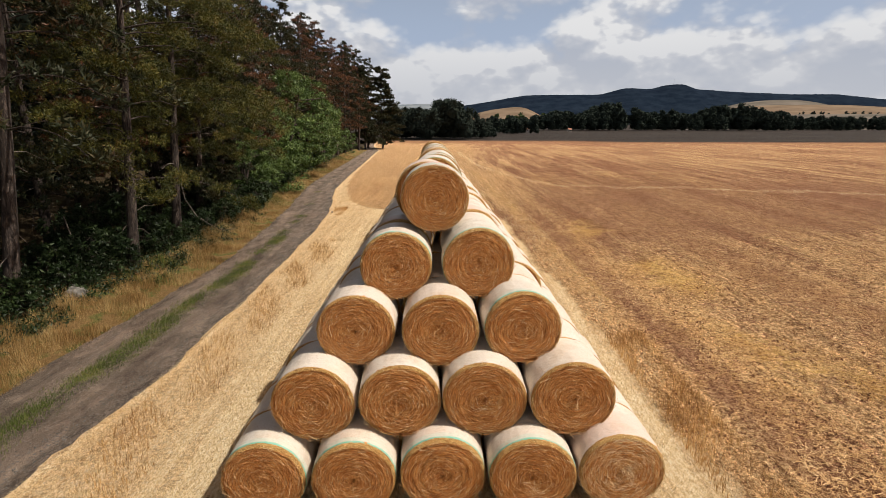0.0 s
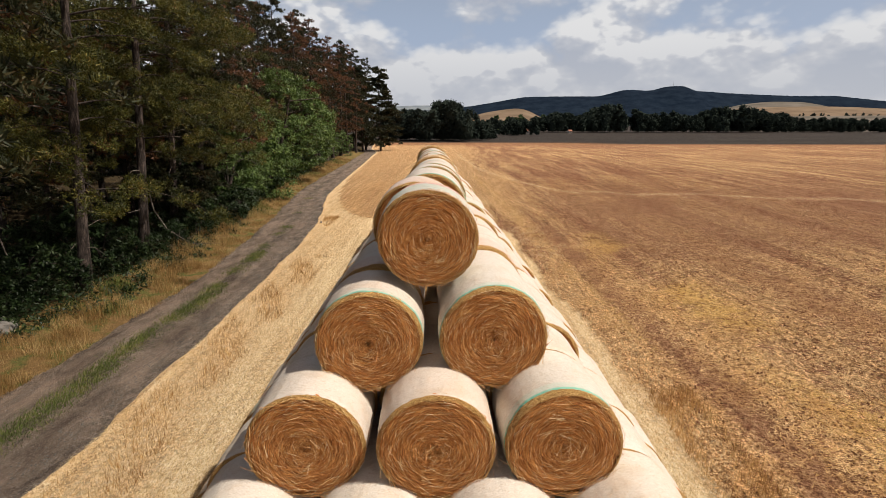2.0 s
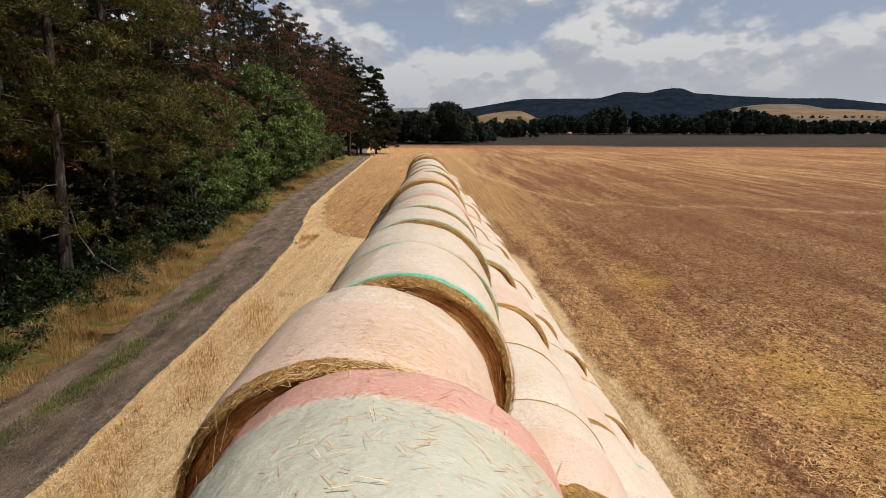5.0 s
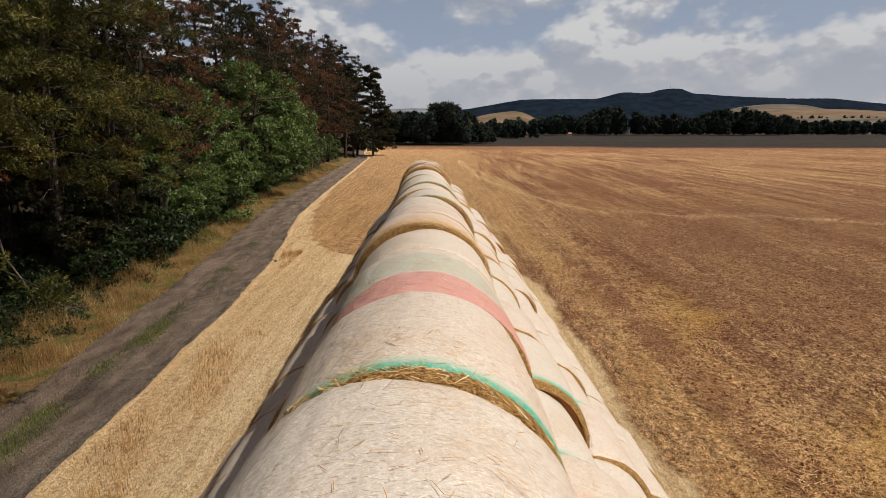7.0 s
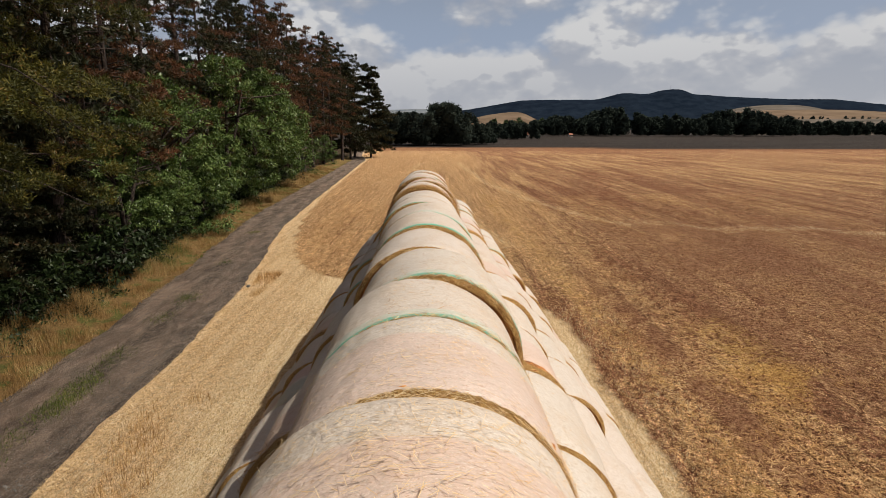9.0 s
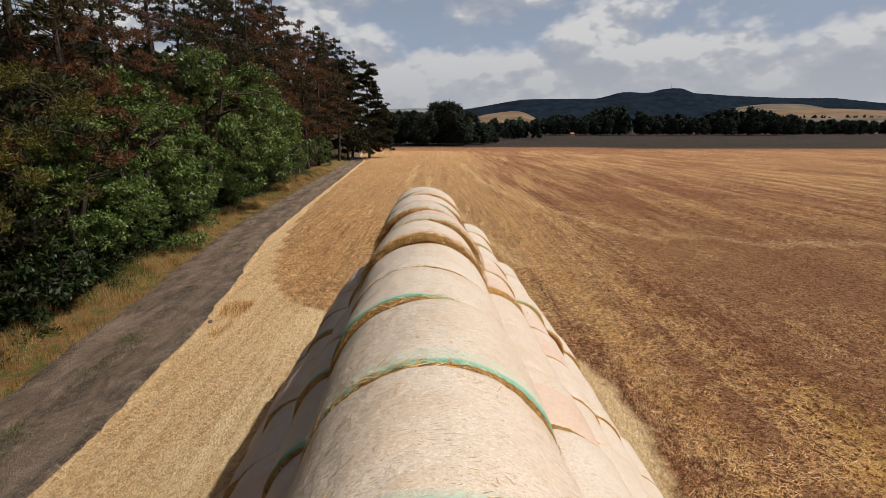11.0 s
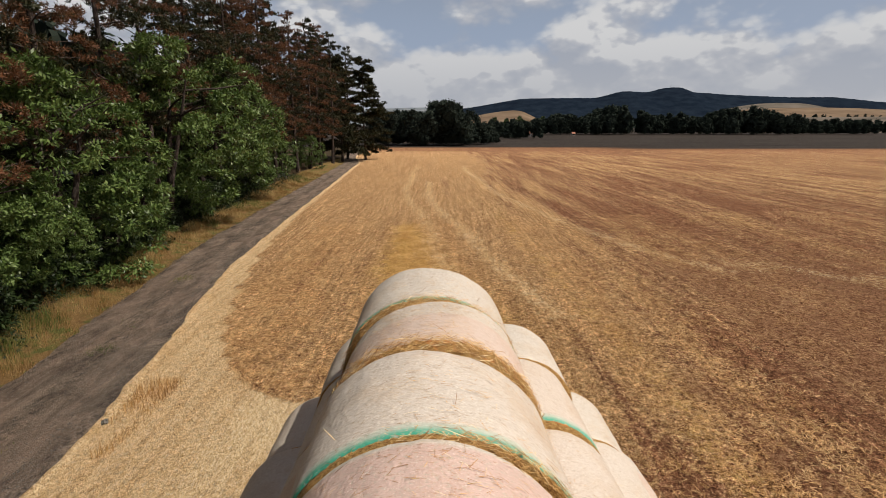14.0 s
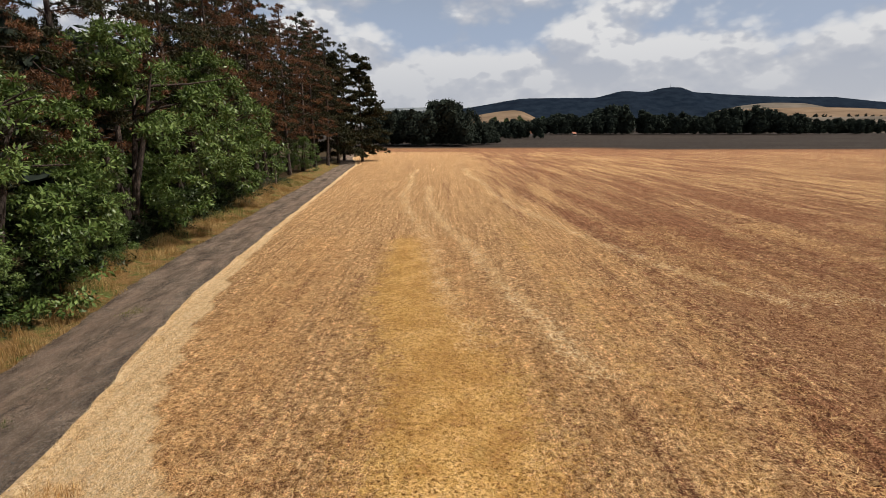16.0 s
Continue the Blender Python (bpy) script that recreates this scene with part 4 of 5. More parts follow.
def bale_meshes(seed, near, detail, top, inside):
    rng = np.random.default_rng(seed)
    n = 96 if detail or top else 12 if inside else 34
    half = 0.555
    ph = rng.uniform(0, 6, 3)
    show = {"ring": 0.15, "green": 0.055, "plain": 0.014, "pink": 0.008, "rose": 0.05, "front": 0.018, "flush": 0.10, "rosering": 0.22, "greenring": 0.15, "faint": 0.05, "strewn": 0.22}[near]
    R = BALE_R
    rings = 26 if detail else 2 if inside else 4
    face = [(-half - 0.035 + 0.05 * (k / rings) ** 6 + (rng.normal(0, 0.006) if detail else 0), R * 0.965 * max(0.02, k / rings)) for k in range(rings + 1)]
    y_face = -half - 0.03
    fat = 0.020 if near in ("ring", "rosering", "strewn", "flush") else -0.012 if top or detail else -0.004
    body = face + [(-half + 0.03, R * (0.985 + fat)), (-half + show * 0.6, R * (0.99 + fat)), (-half + show + 0.04, R * 0.985)]
    core = lathe(body, rng, n, straw_face, "straw_core", 0.007 if detail else 0.005, True, ph=ph)
    rows = [(-half + show + 0.0, R * 0.986), (-half + show + 0.012, R)]
    steps = 14 if detail else 3 if inside else 6
    for k in range(1, steps):
        rows.append((-half + show + (2 * half - show) * k / steps, R * (1 + rng.normal(0, 0.0035) + 0.008 * math.sin(math.pi * k / steps))))
    if top:
        rows += [(half - 0.05, R * 1.0), (half - 0.005, R * 0.978), (half + 0.02, R * 0.945), (half + 0.03, R * 0.8)]
    else:
        rows += [(half - 0.02, R * 1.0), (half + 0.015, R * 0.988), (half + 0.03, R * 0.96), (half + 0.032, R * 0.8)]
    net = {"ring": net_plain, "green": net_green, "plain": net_plain, "pink": net_pink, "rose": net_rose, "front": net_plain, "flush": net_flush, "rosering": net_rose, "greenring": net_greenring, "faint": net_edge, "strewn": net_rose}[near]
    if detail and near == "green":
        net = net_edge
    if detail and top:
        net = net_front
    wrap = lathe(rows, rng, n, net, "net_wrap", 0.0012, False, True, 0.006 if top or detail else 0.004, ph=ph)
    shoulder = lathe([(-half - 0.028, R * 0.93), (-half - 0.01, R * (0.985 + fat)), (-half + show * 0.5, R * (1.004 + fat)), (-half + show + 0.03, R * 0.984)], rng, n * (2 if top else 1), straw_shoulder, "straw_rim", 0.007 if near in ("ring", "rosering", "strewn", "flush") else 0.003, ph=ph)
    fringe = {"ring": 220, "green": 140, "plain": 60, "pink": 40, "rose": 150, "front": 90, "flush": 200, "rosering": 320, "greenring": 220, "faint": 140, "strewn": 340}[near]
    fringe = fringe * 10 if top else 20 if inside else int(fringe * 1.4)
    loose = strands(rng, fringe + (2400 if detail else 60), y_face, fringe, (2200 if near in ("rose", "rosering", "strewn") else 700) if top else 10 if inside else 90, "loose_straw", show, fat, not detail, near in ("rose", "strewn"))
    return core, wrap, shoulder, loose


LABELS = {"ring": "round straw bale in pale net wrap with bare straw rim", "green": "round straw bale in pale net wrap with green edge band",
          "plain": "round straw bale wrapped in cream plastic net", "pink": "round straw bale in net with pink and green bands",
          "rose": "round straw bale in rosy net strewn with straw", "front": "round straw bale with coiled golden brown open face",
          "flush": "round straw bale in net with pale green and pink bands", "rosering": "round straw bale in rosy net with shaggy straw rim",
          "greenring": "round straw bale with green net edge over bare straw", "faint": "round straw bale in pale net with faded green edge",
          "strewn": "round straw bale in rosy net strewn with yellow straw"}


def bale_thing(seed, near, detail=False, top=False, inside=False):
    core, wrap, shoulder, loose = bale_meshes(seed, near, detail, top, inside and not detail)
    e = new("straw_bale")
    e.empty_display_size = 0.3
    tagged(e, LABELS[near], "straw bale", "stacked straw bales")
    part("straw_core", core, e)
    part("net_wrap", wrap, e, {"green": "net wrap with green edge", "pink": "net wrap with pink and green bands"}.get(near, "pale net wrap"))
    part("straw_rim", shoulder, e, "rough bare straw rim")
    tagged(part("loose_straw", loose, e, "loose straw stalks"), kind="stuff")
    return e


STACK_TURN = 1.4
FRONT_Y = (8.65, 9.2, 9.85, 10.6, 11.2)                 # bottom row to top row
FRONT_Z = (0.98, 2.23, 3.41, 4.53, 5.79)
ROW_X = (-0.03, -0.04, -0.10, -0.145, -0.20)
ROW_PITCH = (1.66, 1.66, 1.655, 1.73, 1.7)
ROW_WIDE = (1.07, 1.05, 1.02, 1.0, 0.955)
ROW_HIGH = (1.0, 0.99, 0.98, 0.97, 0.95)                # axis heights at the front
TOP_JOINTS = (10.4, 11.45, 12.5, 13.5, 14.55, 15.5, 16.60, 17.9, 18.85, 19.83, 20.75, 21.6, 22.6, 23.55, 24.6, 25.7, 26.6, 27.6, 28.65, 29.62, 30.8, 31.77, 32.8, 34.03)
TOP_KIND = ("front", "rose", "green", "green", "green", "green", "pink", "plain", "strewn", "rose", "faint", "faint", "plain", "green", "faint", "green", "plain", "ring", "flush", "flush", "green", "rosering", "greenring")
TOP_SHIFT = {1: -0.2, 3: 0.04, 4: 0.06, 5: 0.08, 6: 0.07, 7: 0.07, 8: 0.10, 9: 0.12, 10: 0.13, 11: 0.13, 12: 0.12, 13: 0.11, 14: 0.10, 15: 0.10, 16: 0.09, 17: 0.08, 18: 0.06, 19: 0.05, 22: -0.05}
END_Y = 36.68


def build_stack():
    rng = np.random.default_rng(77)
    kinds = ("plain", "green", "plain", "rose", "plain", "plain", "ring", "plain", "plain", "plain", "plain", "plain", "green", "plain", "flush", "plain", "rosering", "plain", "plain")
    proto = {}

    def place(kind, detail, x, y, row, col, length, i):
        inside = 0 < col < 4 - row
        key = (kind, detail, i if detail else (100 + i if row == 4 else 5 if inside else int(rng.integers(0, 2))))
        late = float(smooth(15, 36, y))
        r = 1 + rng.normal(0, 0.016) - 0.07 * late
        wide = ROW_WIDE[row]
        if row == 4:
            wide = 0.955 if i < 2 else 0.94 if i < 20 else 1.0
            r = 1 + 0.02 * float(smooth(12, 15, y)) - 0.03 * late + rng.normal(0, 0.008)
        z = FRONT_Z[row] - 0.022 * row / 4 * (y - 11) - BALE_R * r * ROW_HIGH[row] + 0.03 * x + rng.normal(0, 0.010) * (row > 0) + (0.10 * late if row == 3 else 0.0)
        if row == 4:
            if i == 21:
                r = r * 0.97
            if length > 1.1 and y > 35.5:
                r = r * 1.03
            x += rng.normal(0, 0.035) * float(smooth(13, 16, y))
            z = 6.51 - 0.022 * (y - 11.9) + 0.05 * late + (0.045 if kind in ("ring", "rosering", "strewn", "flush") else 0.022 if kind == "green" else 0.0) - 2 * BALE_R * r * ROW_HIGH[row] + rng.normal(0, 0.012) - (0.08 if i == 21 else 0.03 if i == 22 else 0.0)
        m = Matrix.Translation((x, y, z)) @ Euler((radians(-0.5 * row / 2), radians(-1.7), radians(STACK_TURN + rng.normal(0, 0.8)))).to_matrix().to_4x4()
        if key not in proto:
            proto[key] = bale_thing(100 + 13 * len(proto), kind, detail, row == 4, inside)
            ob = proto[key]
        else:
            ob = copy_thing(proto[key], m)
        ob.matrix_basis = m @ Matrix.Diagonal((r * wide, length / 1.125, r * ROW_HIGH[row], 1))

    for row in range(5):
        count = 5 - row
        for col in range(count):
            off = col - (count - 1) / 2
            if row == 4:
                joints = [1.078 * v for v in TOP_JOINTS]
            else:
                n = 22 + (row < 3)
                y0 = FRONT_Y[row] + rng.normal(0, 0.05)
                y1 = END_Y + 1.15 + 0.15 * (3 - row)
                joints = y0 + (y1 - y0) * np.linspace(0, 1, n + 1) + np.concatenate([[0], rng.normal(0, 0.05, n - 1), [0]])
            for k in range(len(joints) - 1):
                y = (joints[k] + joints[k + 1]) / 2
                s = ROW_PITCH[row] + (-0.13 * float(smooth(12, 18, y)) if row == 3 else (-0.04 if row == 2 else -0.15) * float(smooth(12, 36, y)))
                x = ROW_X[row] + (0.06 * float(smooth(12, 18, y)) if row == 3 else 0.0) - (0.0205 + 0.001 * row) * (y - FRONT_Y[row]) + off * s + rng.normal(0, 0.035 if row < 4 and k else 0.015)
                if 0 < row < 4 and col == 0:
                    x += 0.07 * float(smooth(14, 18, y))
                if row == 4:
                    kind = TOP_KIND[k]
                    x += TOP_SHIFT.get(k, 0.0)
                elif k == 0:
                    kind = {(0, 0): "green", (0, 1): "green", (0, 2): "green", (0, 3): "green", (0, 4): "rose", (2, 2): "green", (3, 0): "green", (3, 1): "green"}.get((row, col), "front")
                else:
                    kind = kinds[int(rng.integers(0, len(kinds)))]
                    if row == 3:
                        kind = ("plain", "ring", "green", "plain", "rosering", "plain", "green", "rose", "plain")[(k * 4 + col * 5) % 9]
                    kind = {(1, 15): "plain", (1, 16): "plain", (1, 17): "rosering", (1, 18): "rose", (1, 19): "plain", (1, 20): "green", (1, 21): "plain"}.get((col, k), kind)
                if row < 4 and 0 < col < 4 - row and k > 0:
                    kind = "plain"
                place(kind, k == 0, x, y, row, col, joints[k + 1] - joints[k], k if row == 4 else row * 10 + col)


build_stack()


# ---- trees ----
def tube(points, radii, n=7):
    P = np.array(points, float)
    V, F = [], []
    for i in range(len(P)):
        d = unit(P[min(i + 1, len(P) - 1)] - P[max(i - 1, 0)])
        a = unit(np.cross(d, np.array([0.3, 1, 0.1])))
        b = np.cross(d, a)
        for k in range(n):
            t = 2 * math.pi * k / n
            V.append(P[i] + radii[i] * (math.cos(t) * a + math.sin(t) * b))
    for i in range(len(P) - 1):
        for k in range(n):
            k2 = (k + 1) % n
            F.append((i * n + k, i * n + k2, (i + 1) * n + k2, (i + 1) * n + k))
    return V, F


class Shape:
    def __init__(self):
        self.v, self.f = [], []

    def add(self, vf):
        o = len(self.v)
        self.v += list(vf[0])
        self.f += [tuple(i + o for i in f) for f in vf[1]]


def needle_tufts(centres, dirs, rng, per, length, width):
    n = len(centres)
    c = np.repeat(centres, per, 0)
    d = np.repeat(dirs, per, 0)
    v = unit(d * 0.75 + rng.normal(0, 0.75, (n * per, 3)) + np.array([0, 0, 0.25]))
    s = unit(np.cross(v, rng.normal(0, 1, (n * per, 3))))
    L = length * rng.uniform(0.55, 1.25, (n * per, 1))
    w = width * rng.uniform(0.7, 1.3, (n * per, 1))
    base = c + rng.normal(0, 0.06, c.shape)
    return np.stack([base - s * w, base + s * w, base + v * L], 1).reshape(-1, 3)


def pine(seed, tall, mat, low, spread, per=8, label="tall black pine with rough grey-brown bark", back=False, near=False, needle=(0.32, 0.05), dense=1.0):
    """A pine: bare lower trunk with dead snags, drooping boughs with needle tufts above."""
    rng = np.random.default_rng(seed)
    e = new("pine_tree")
    tagged(e, label, "tree", "pines of the wood edge")
    bend = rng.normal(0, 0.25, 2)
    zs = np.linspace(-0.3, tall, 12)

    def axis(z):
        t = z / tall
        return np.array([bend[0] * math.sin(2.5 * t), bend[1] * math.sin(2.1 * t + 0.5), z])

    r0 = 0.012 * tall
    part("trunk", mesh("trunk", *tube([axis(z) for z in zs], [max(0.02, r0 * (1 - 0.85 * max(0, z) / tall) * (1.25 if z < 0.2 else 1)) for z in zs], 10), bark, True), e)
    limbs, cs, ds = Shape(), [], []
    z = low
    while z < tall - 0.3:
        t = (z - low) / (tall - low)
        reach = spread * (0.75 + 0.4 * math.sin(math.pi * min(1, t * 1.15 + 0.15))) * (1 - 0.74 * t ** 2.6) * rng.uniform(0.62, 1.15)
        az = rng.uniform(0, 2 * math.pi)
        p0 = axis(z)
        out = np.array([math.cos(az), math.sin(az), 0])
        if near:
            reach *= 1.0 + 0.28 * math.cos(az)
        up = 0.25 + 0.35 * t
        pts = []
        for q in np.linspace(0, 1, 6):
            pts.append(p0 + out * reach * q + np.array([0, 0, reach * (up * q - 0.42 * q * q)]) + rng.normal(0, 0.05, 3) * q)
        limbs.add(tube(pts, [0.042 * (1 - 0.8 * q) * (0.6 + reach / spread * 0.5) for q in np.linspace(0, 1, 6)], 5))
        pts = np.array(pts)
        pads = int((2 + reach * (0.75 if back else 1.15)) * dense)
        tufts = 5 if back else (22 if t < 0.5 else 10) if near else 7
        for k in range(pads):
            q = 1.0 if k == 0 else rng.uniform(0.3, 1.0)
            i = min(4, int(q * 5))
            base = pts[i] + (pts[i + 1] - pts[i]) * (q * 5 - i)
            side = np.cross(out, [0, 0, 1]) * rng.normal(0, 0.22) * reach * (1.1 - 0.6 * q)
            c = base + side + np.array([0, 0, rng.uniform(-0.05, 0.22)])
            size = rng.uniform(0.26, 0.48) * (1.3 if back else 1.45 if near else 1.0) * (1.5 if dense > 1.5 else 1.0)
            for _ in range(tufts):
                o = rng.normal(0, 1, 3)
                o = o / np.linalg.norm(o) * rng.uniform(0.3, 1.0) * size * np.array([1.25, 1.25, 0.68 if near else 0.55])
                cs.append(c + o)
                ds.append(unit(o + out * 0.15 + np.array([0, 0, 0.15])))
        z += rng.uniform(0.20, 0.44) * (1.3 if back else 1.0 + 0.5 * (near and t > 0.55))
    snags = []
    for _ in range(5):
        zz = rng.uniform(1.2, low + 2)
        az = rng.uniform(0, 2 * math.pi)
        o = np.array([math.cos(az), math.sin(az), rng.normal(-0.15, 0.2)])
        L = rng.uniform(0.5, 2.0)
        p0 = axis(zz)
        snags.append(tube([p0, p0 + o * L * 0.5 + rng.normal(0, 0.05, 3), p0 + o * L + np.array([0, 0, -0.25 * L])], [0.025, 0.016, 0.006], 4))
    tagged(part("branchwork", mesh("branchwork", limbs.v, limbs.f, bark, True), e), kind="stuff")
    for vf in snags:
        part("dead_branch", mesh("dead_branch", *vf, dead_wood, True), e, "bare grey dead lower branch")
    part("crown", fast_mesh("crown", needle_tufts(np.array(cs), np.array(ds), rng, 13 if back else per, *needle), 3, mat), e)
    return e


def leaf_clumps(centres, radii, per, rng, size, up=0.35):
    """Pointed leaves (two triangles folded into one four-sided face) round clump centres."""
    n = len(centres) * per
    c = np.repeat(centres, per, 0)
    r = np.repeat(radii, per)[:, None]
    o = unit(rng.normal(0, 1, (n, 3)))
    pos = c + o * r * (rng.uniform(0, 1, (n, 1)) ** 0.45) * np.array([1, 1, 0.40])
    d = unit(o * 0.7 + rng.normal(0, 0.6, (n, 3)) + np.array([0, 0, -0.15]))
    nrm = unit(o * 0.5 + np.array([0, 0, up + 0.7]) + rng.normal(0, 0.45, (n, 3)))
    s = unit(np.cross(d, nrm))
    L = size * rng.uniform(0.6, 1.3, (n, 1))
    w = L * 0.20
    return np.stack([pos, pos + d * L * 0.45 + s * w, pos + d * L, pos + d * L * 0.45 - s * w], 1).reshape(-1, 3)


def broadleaf(seed, tall, rad, mat, clumps, per, size, name, label, category, group=""):
    rng = np.random.default_rng(seed)
    e = new(name)
    tagged(e, label, category, group)
    limbs = Shape()
    cs, rs = [], []
    stems = 3
    for s in range(stems):
        az = 2 * math.pi * s / stems + rng.uniform(0, 1)
        top = np.array([math.cos(az) * rad * 0.35, math.sin(az) * rad * 0.35, tall * 0.75])
        pts = [np.array([0, 0, -0.2]) + rng.normal(0, 0.05, 3), top * np.array([0.3, 0.3, 0.35]) + rng.normal(0, 0.1, 3), top * np.array([0.7, 0.7, 0.7]), top]
        limbs.add(tube(pts, [0.022 * tall, 0.016 * tall, 0.010 * tall, 0.004 * tall], 7))
        for _ in range(7):
            q = rng.uniform(0.3, 0.9)
            b = pts[1] + (pts[3] - pts[1]) * q
            a2 = az + rng.normal(0, 1.1)
            e2 = b + np.array([math.cos(a2), math.sin(a2), rng.uniform(0.0, 0.7)]) * rad * rng.uniform(0.3, 0.65)
            limbs.add(tube([b, (b + e2) / 2 + rng.normal(0, 0.1, 3), e2], [0.007 * tall, 0.005 * tall, 0.002 * tall], 5))
    lobes = []
    for k in range(16):
        th = 2.4 * k + rng.uniform(-0.4, 0.4)
        u = (k + 0.5) / 16
        out = rad * (0.80 if u < 0.75 else 0.35) * math.sin(math.pi * min(0.95, 0.30 + 0.62 * u)) ** 0.5 * rng.uniform(0.75, 1.1)
        out *= 0.62 if u < 0.2 else 1.0
        lobes.append((math.cos(th) * out, math.sin(th) * out, tall * (0.10 + 0.78 * u), rad * rng.uniform(0.22, 0.38)))
    for k in range(clumps):
        lx, ly, lz, lr = lobes[k % 16]
        o = unit(rng.normal(0, 1, 3) + np.array([0, 0, 0.25]))
        cs.append((lx + o[0] * lr, ly + o[1] * lr, max(0.25, lz + o[2] * lr * 0.8)))
        rs.append(lr * rng.uniform(0.20, 0.38))
    part("trunk", mesh("trunk", limbs.v, limbs.f, bark, True), e)
    part("crown", fast_mesh("crown", leaf_clumps(np.array(cs), np.array(rs), per, rng, size), 4, mat), e)
    return e


def on_ground(x, y, turn=0, s=1.0):
    return pose(x, y, float(height(x, y)) - 0.02, 0, 0, turn) @ Matrix.Scale(s, 4)


def set_at(ob, x, y, turn=0, s=1.0):
    ob.matrix_basis = on_ground(x, y, turn, s)
    return ob


def put_copy(ob, x, y, turn=0, s=1.0):
    c = copy_thing(ob, on_ground(x, y, turn))
    c.scale = (s, s, s)
    return c


def build_wood():
    rng = np.random.default_rng(4)
    dying = "tall pine with rust-brown dying needles"
    kinds = {"a": pine(11, 22, needles_green, 4.2, 5.2, 18, near=True, needle=(0.15, 0.019)), "b": pine(12, 23, needles_green, 5.4, 4.8, 18, near=True, needle=(0.15, 0.019)),
             "c": pine(13, 24, needles_dark, 5.0, 4.6), "d": pine(14, 24, needles_brown, 5.6, 4.8, 13, dying, needle=(0.23, 0.029), dense=1.3),
             "e": pine(15, 25, needles_dark, 6.0, 4.6, 11, needle=(0.27, 0.044), dense=1.3), "f": pine(16, 22, needles_dark, 2.0, 5.6, 10, "dark pine with boughs almost to the ground", needle=(0.40, 0.115), dense=1.6),
             "g": pine(17, 24, needles_dark, 3.0, 4.8, back=True, needle=(0.31, 0.055)), "h": pine(18, 25, needles_dark, 3.6, 4.6, back=True, needle=(0.31, 0.055)),
             "i": pine(19, 24, needles_brown, 5.0, 4.4, 8, dying, True, needle=(0.31, 0.055))}
    used = set()

    def plant(k, x, y, s=1.0, lean=0.0):
        turn = rng.uniform(-35, 35) if k in "ab" else rng.uniform(0, 360)
        if k not in used:
            used.add(k)
            ob = set_at(kinds[k], x, y, turn, s)
        else:
            ob = put_copy(kinds[k], x, y, turn, s)
        # trees of the edge lean a little towards the light
        ob.matrix_basis = Matrix.Translation(ob.matrix_basis.translation) @ Euler((0, radians(lean), 0)).to_matrix().to_4x4() @ Matrix.Translation(-ob.matrix_basis.translation) @ ob.matrix_basis
        return ob

    edge = [("a", -16.4, 27.0), ("b", -17.9, 34.6), ("b", -18.4, 39.3), ("c", -17.6, 20.3), ("h", -18.2, 13.0), ("h", -18.5, 5.5), ("h", -18.5, -2.5),
            ("c", -19.3, 44.5), ("d", -20.8, 50.5), ("c", -22.5, 57.0), ("d", -23.8, 63.5), ("e", -24.0, 70.5), ("d", -25.0, 77.0), ("e", -24.0, 84.0), ("d", -23.6, 90.5),
            ("e", -24.6, 96.5), ("d", -23.6, 103.0), ("e", -24.4, 109.0), ("d", -23.2, 116.0), ("c", -23.4, 123.0), ("d", -22.6, 130.0), ("e", -22.0, 137.0), ("f", -17.6, 152.0), ("f", -21.5, 145.0), ("c", -25.5, 143.0), ("c", -22.5, 157.0), ("e", -27.0, 150.0), ("f", -26.5, 162.0), ("e", -30.0, 157.0)]
    young = [("f", -18.6, 40.6, 0.42), ("f", -19.2, 45.6, 0.40)]
    for k, x, y in edge:
        plant(k, x, y, rng.uniform(0.94, 1.04), 4.0 * (1 - float(smooth(40, 70, y))))
    for k, x, y, size in young:
        plant(k, x, y, size)
    for row, x0 in enumerate((-23.5, -28.5, -34.0)):
        for y in np.arange((18, 24, 32)[row], (150, 150, 62)[row], 6.2 + row):
            k = ("g", "h", "g", "h", "i")[int(rng.integers(0, 5))]
            if row == 1 and 62 < y < 95 or row == 0 and 60 < y < 84 and k != "i":
                continue
            shift = -float(smooth(45, 70, y)) * 4.5
            plant(k, x0 + shift + rng.normal(0, 0.7), y + rng.normal(0, 1.2), rng.uniform(0.9, 1.05))


build_wood()


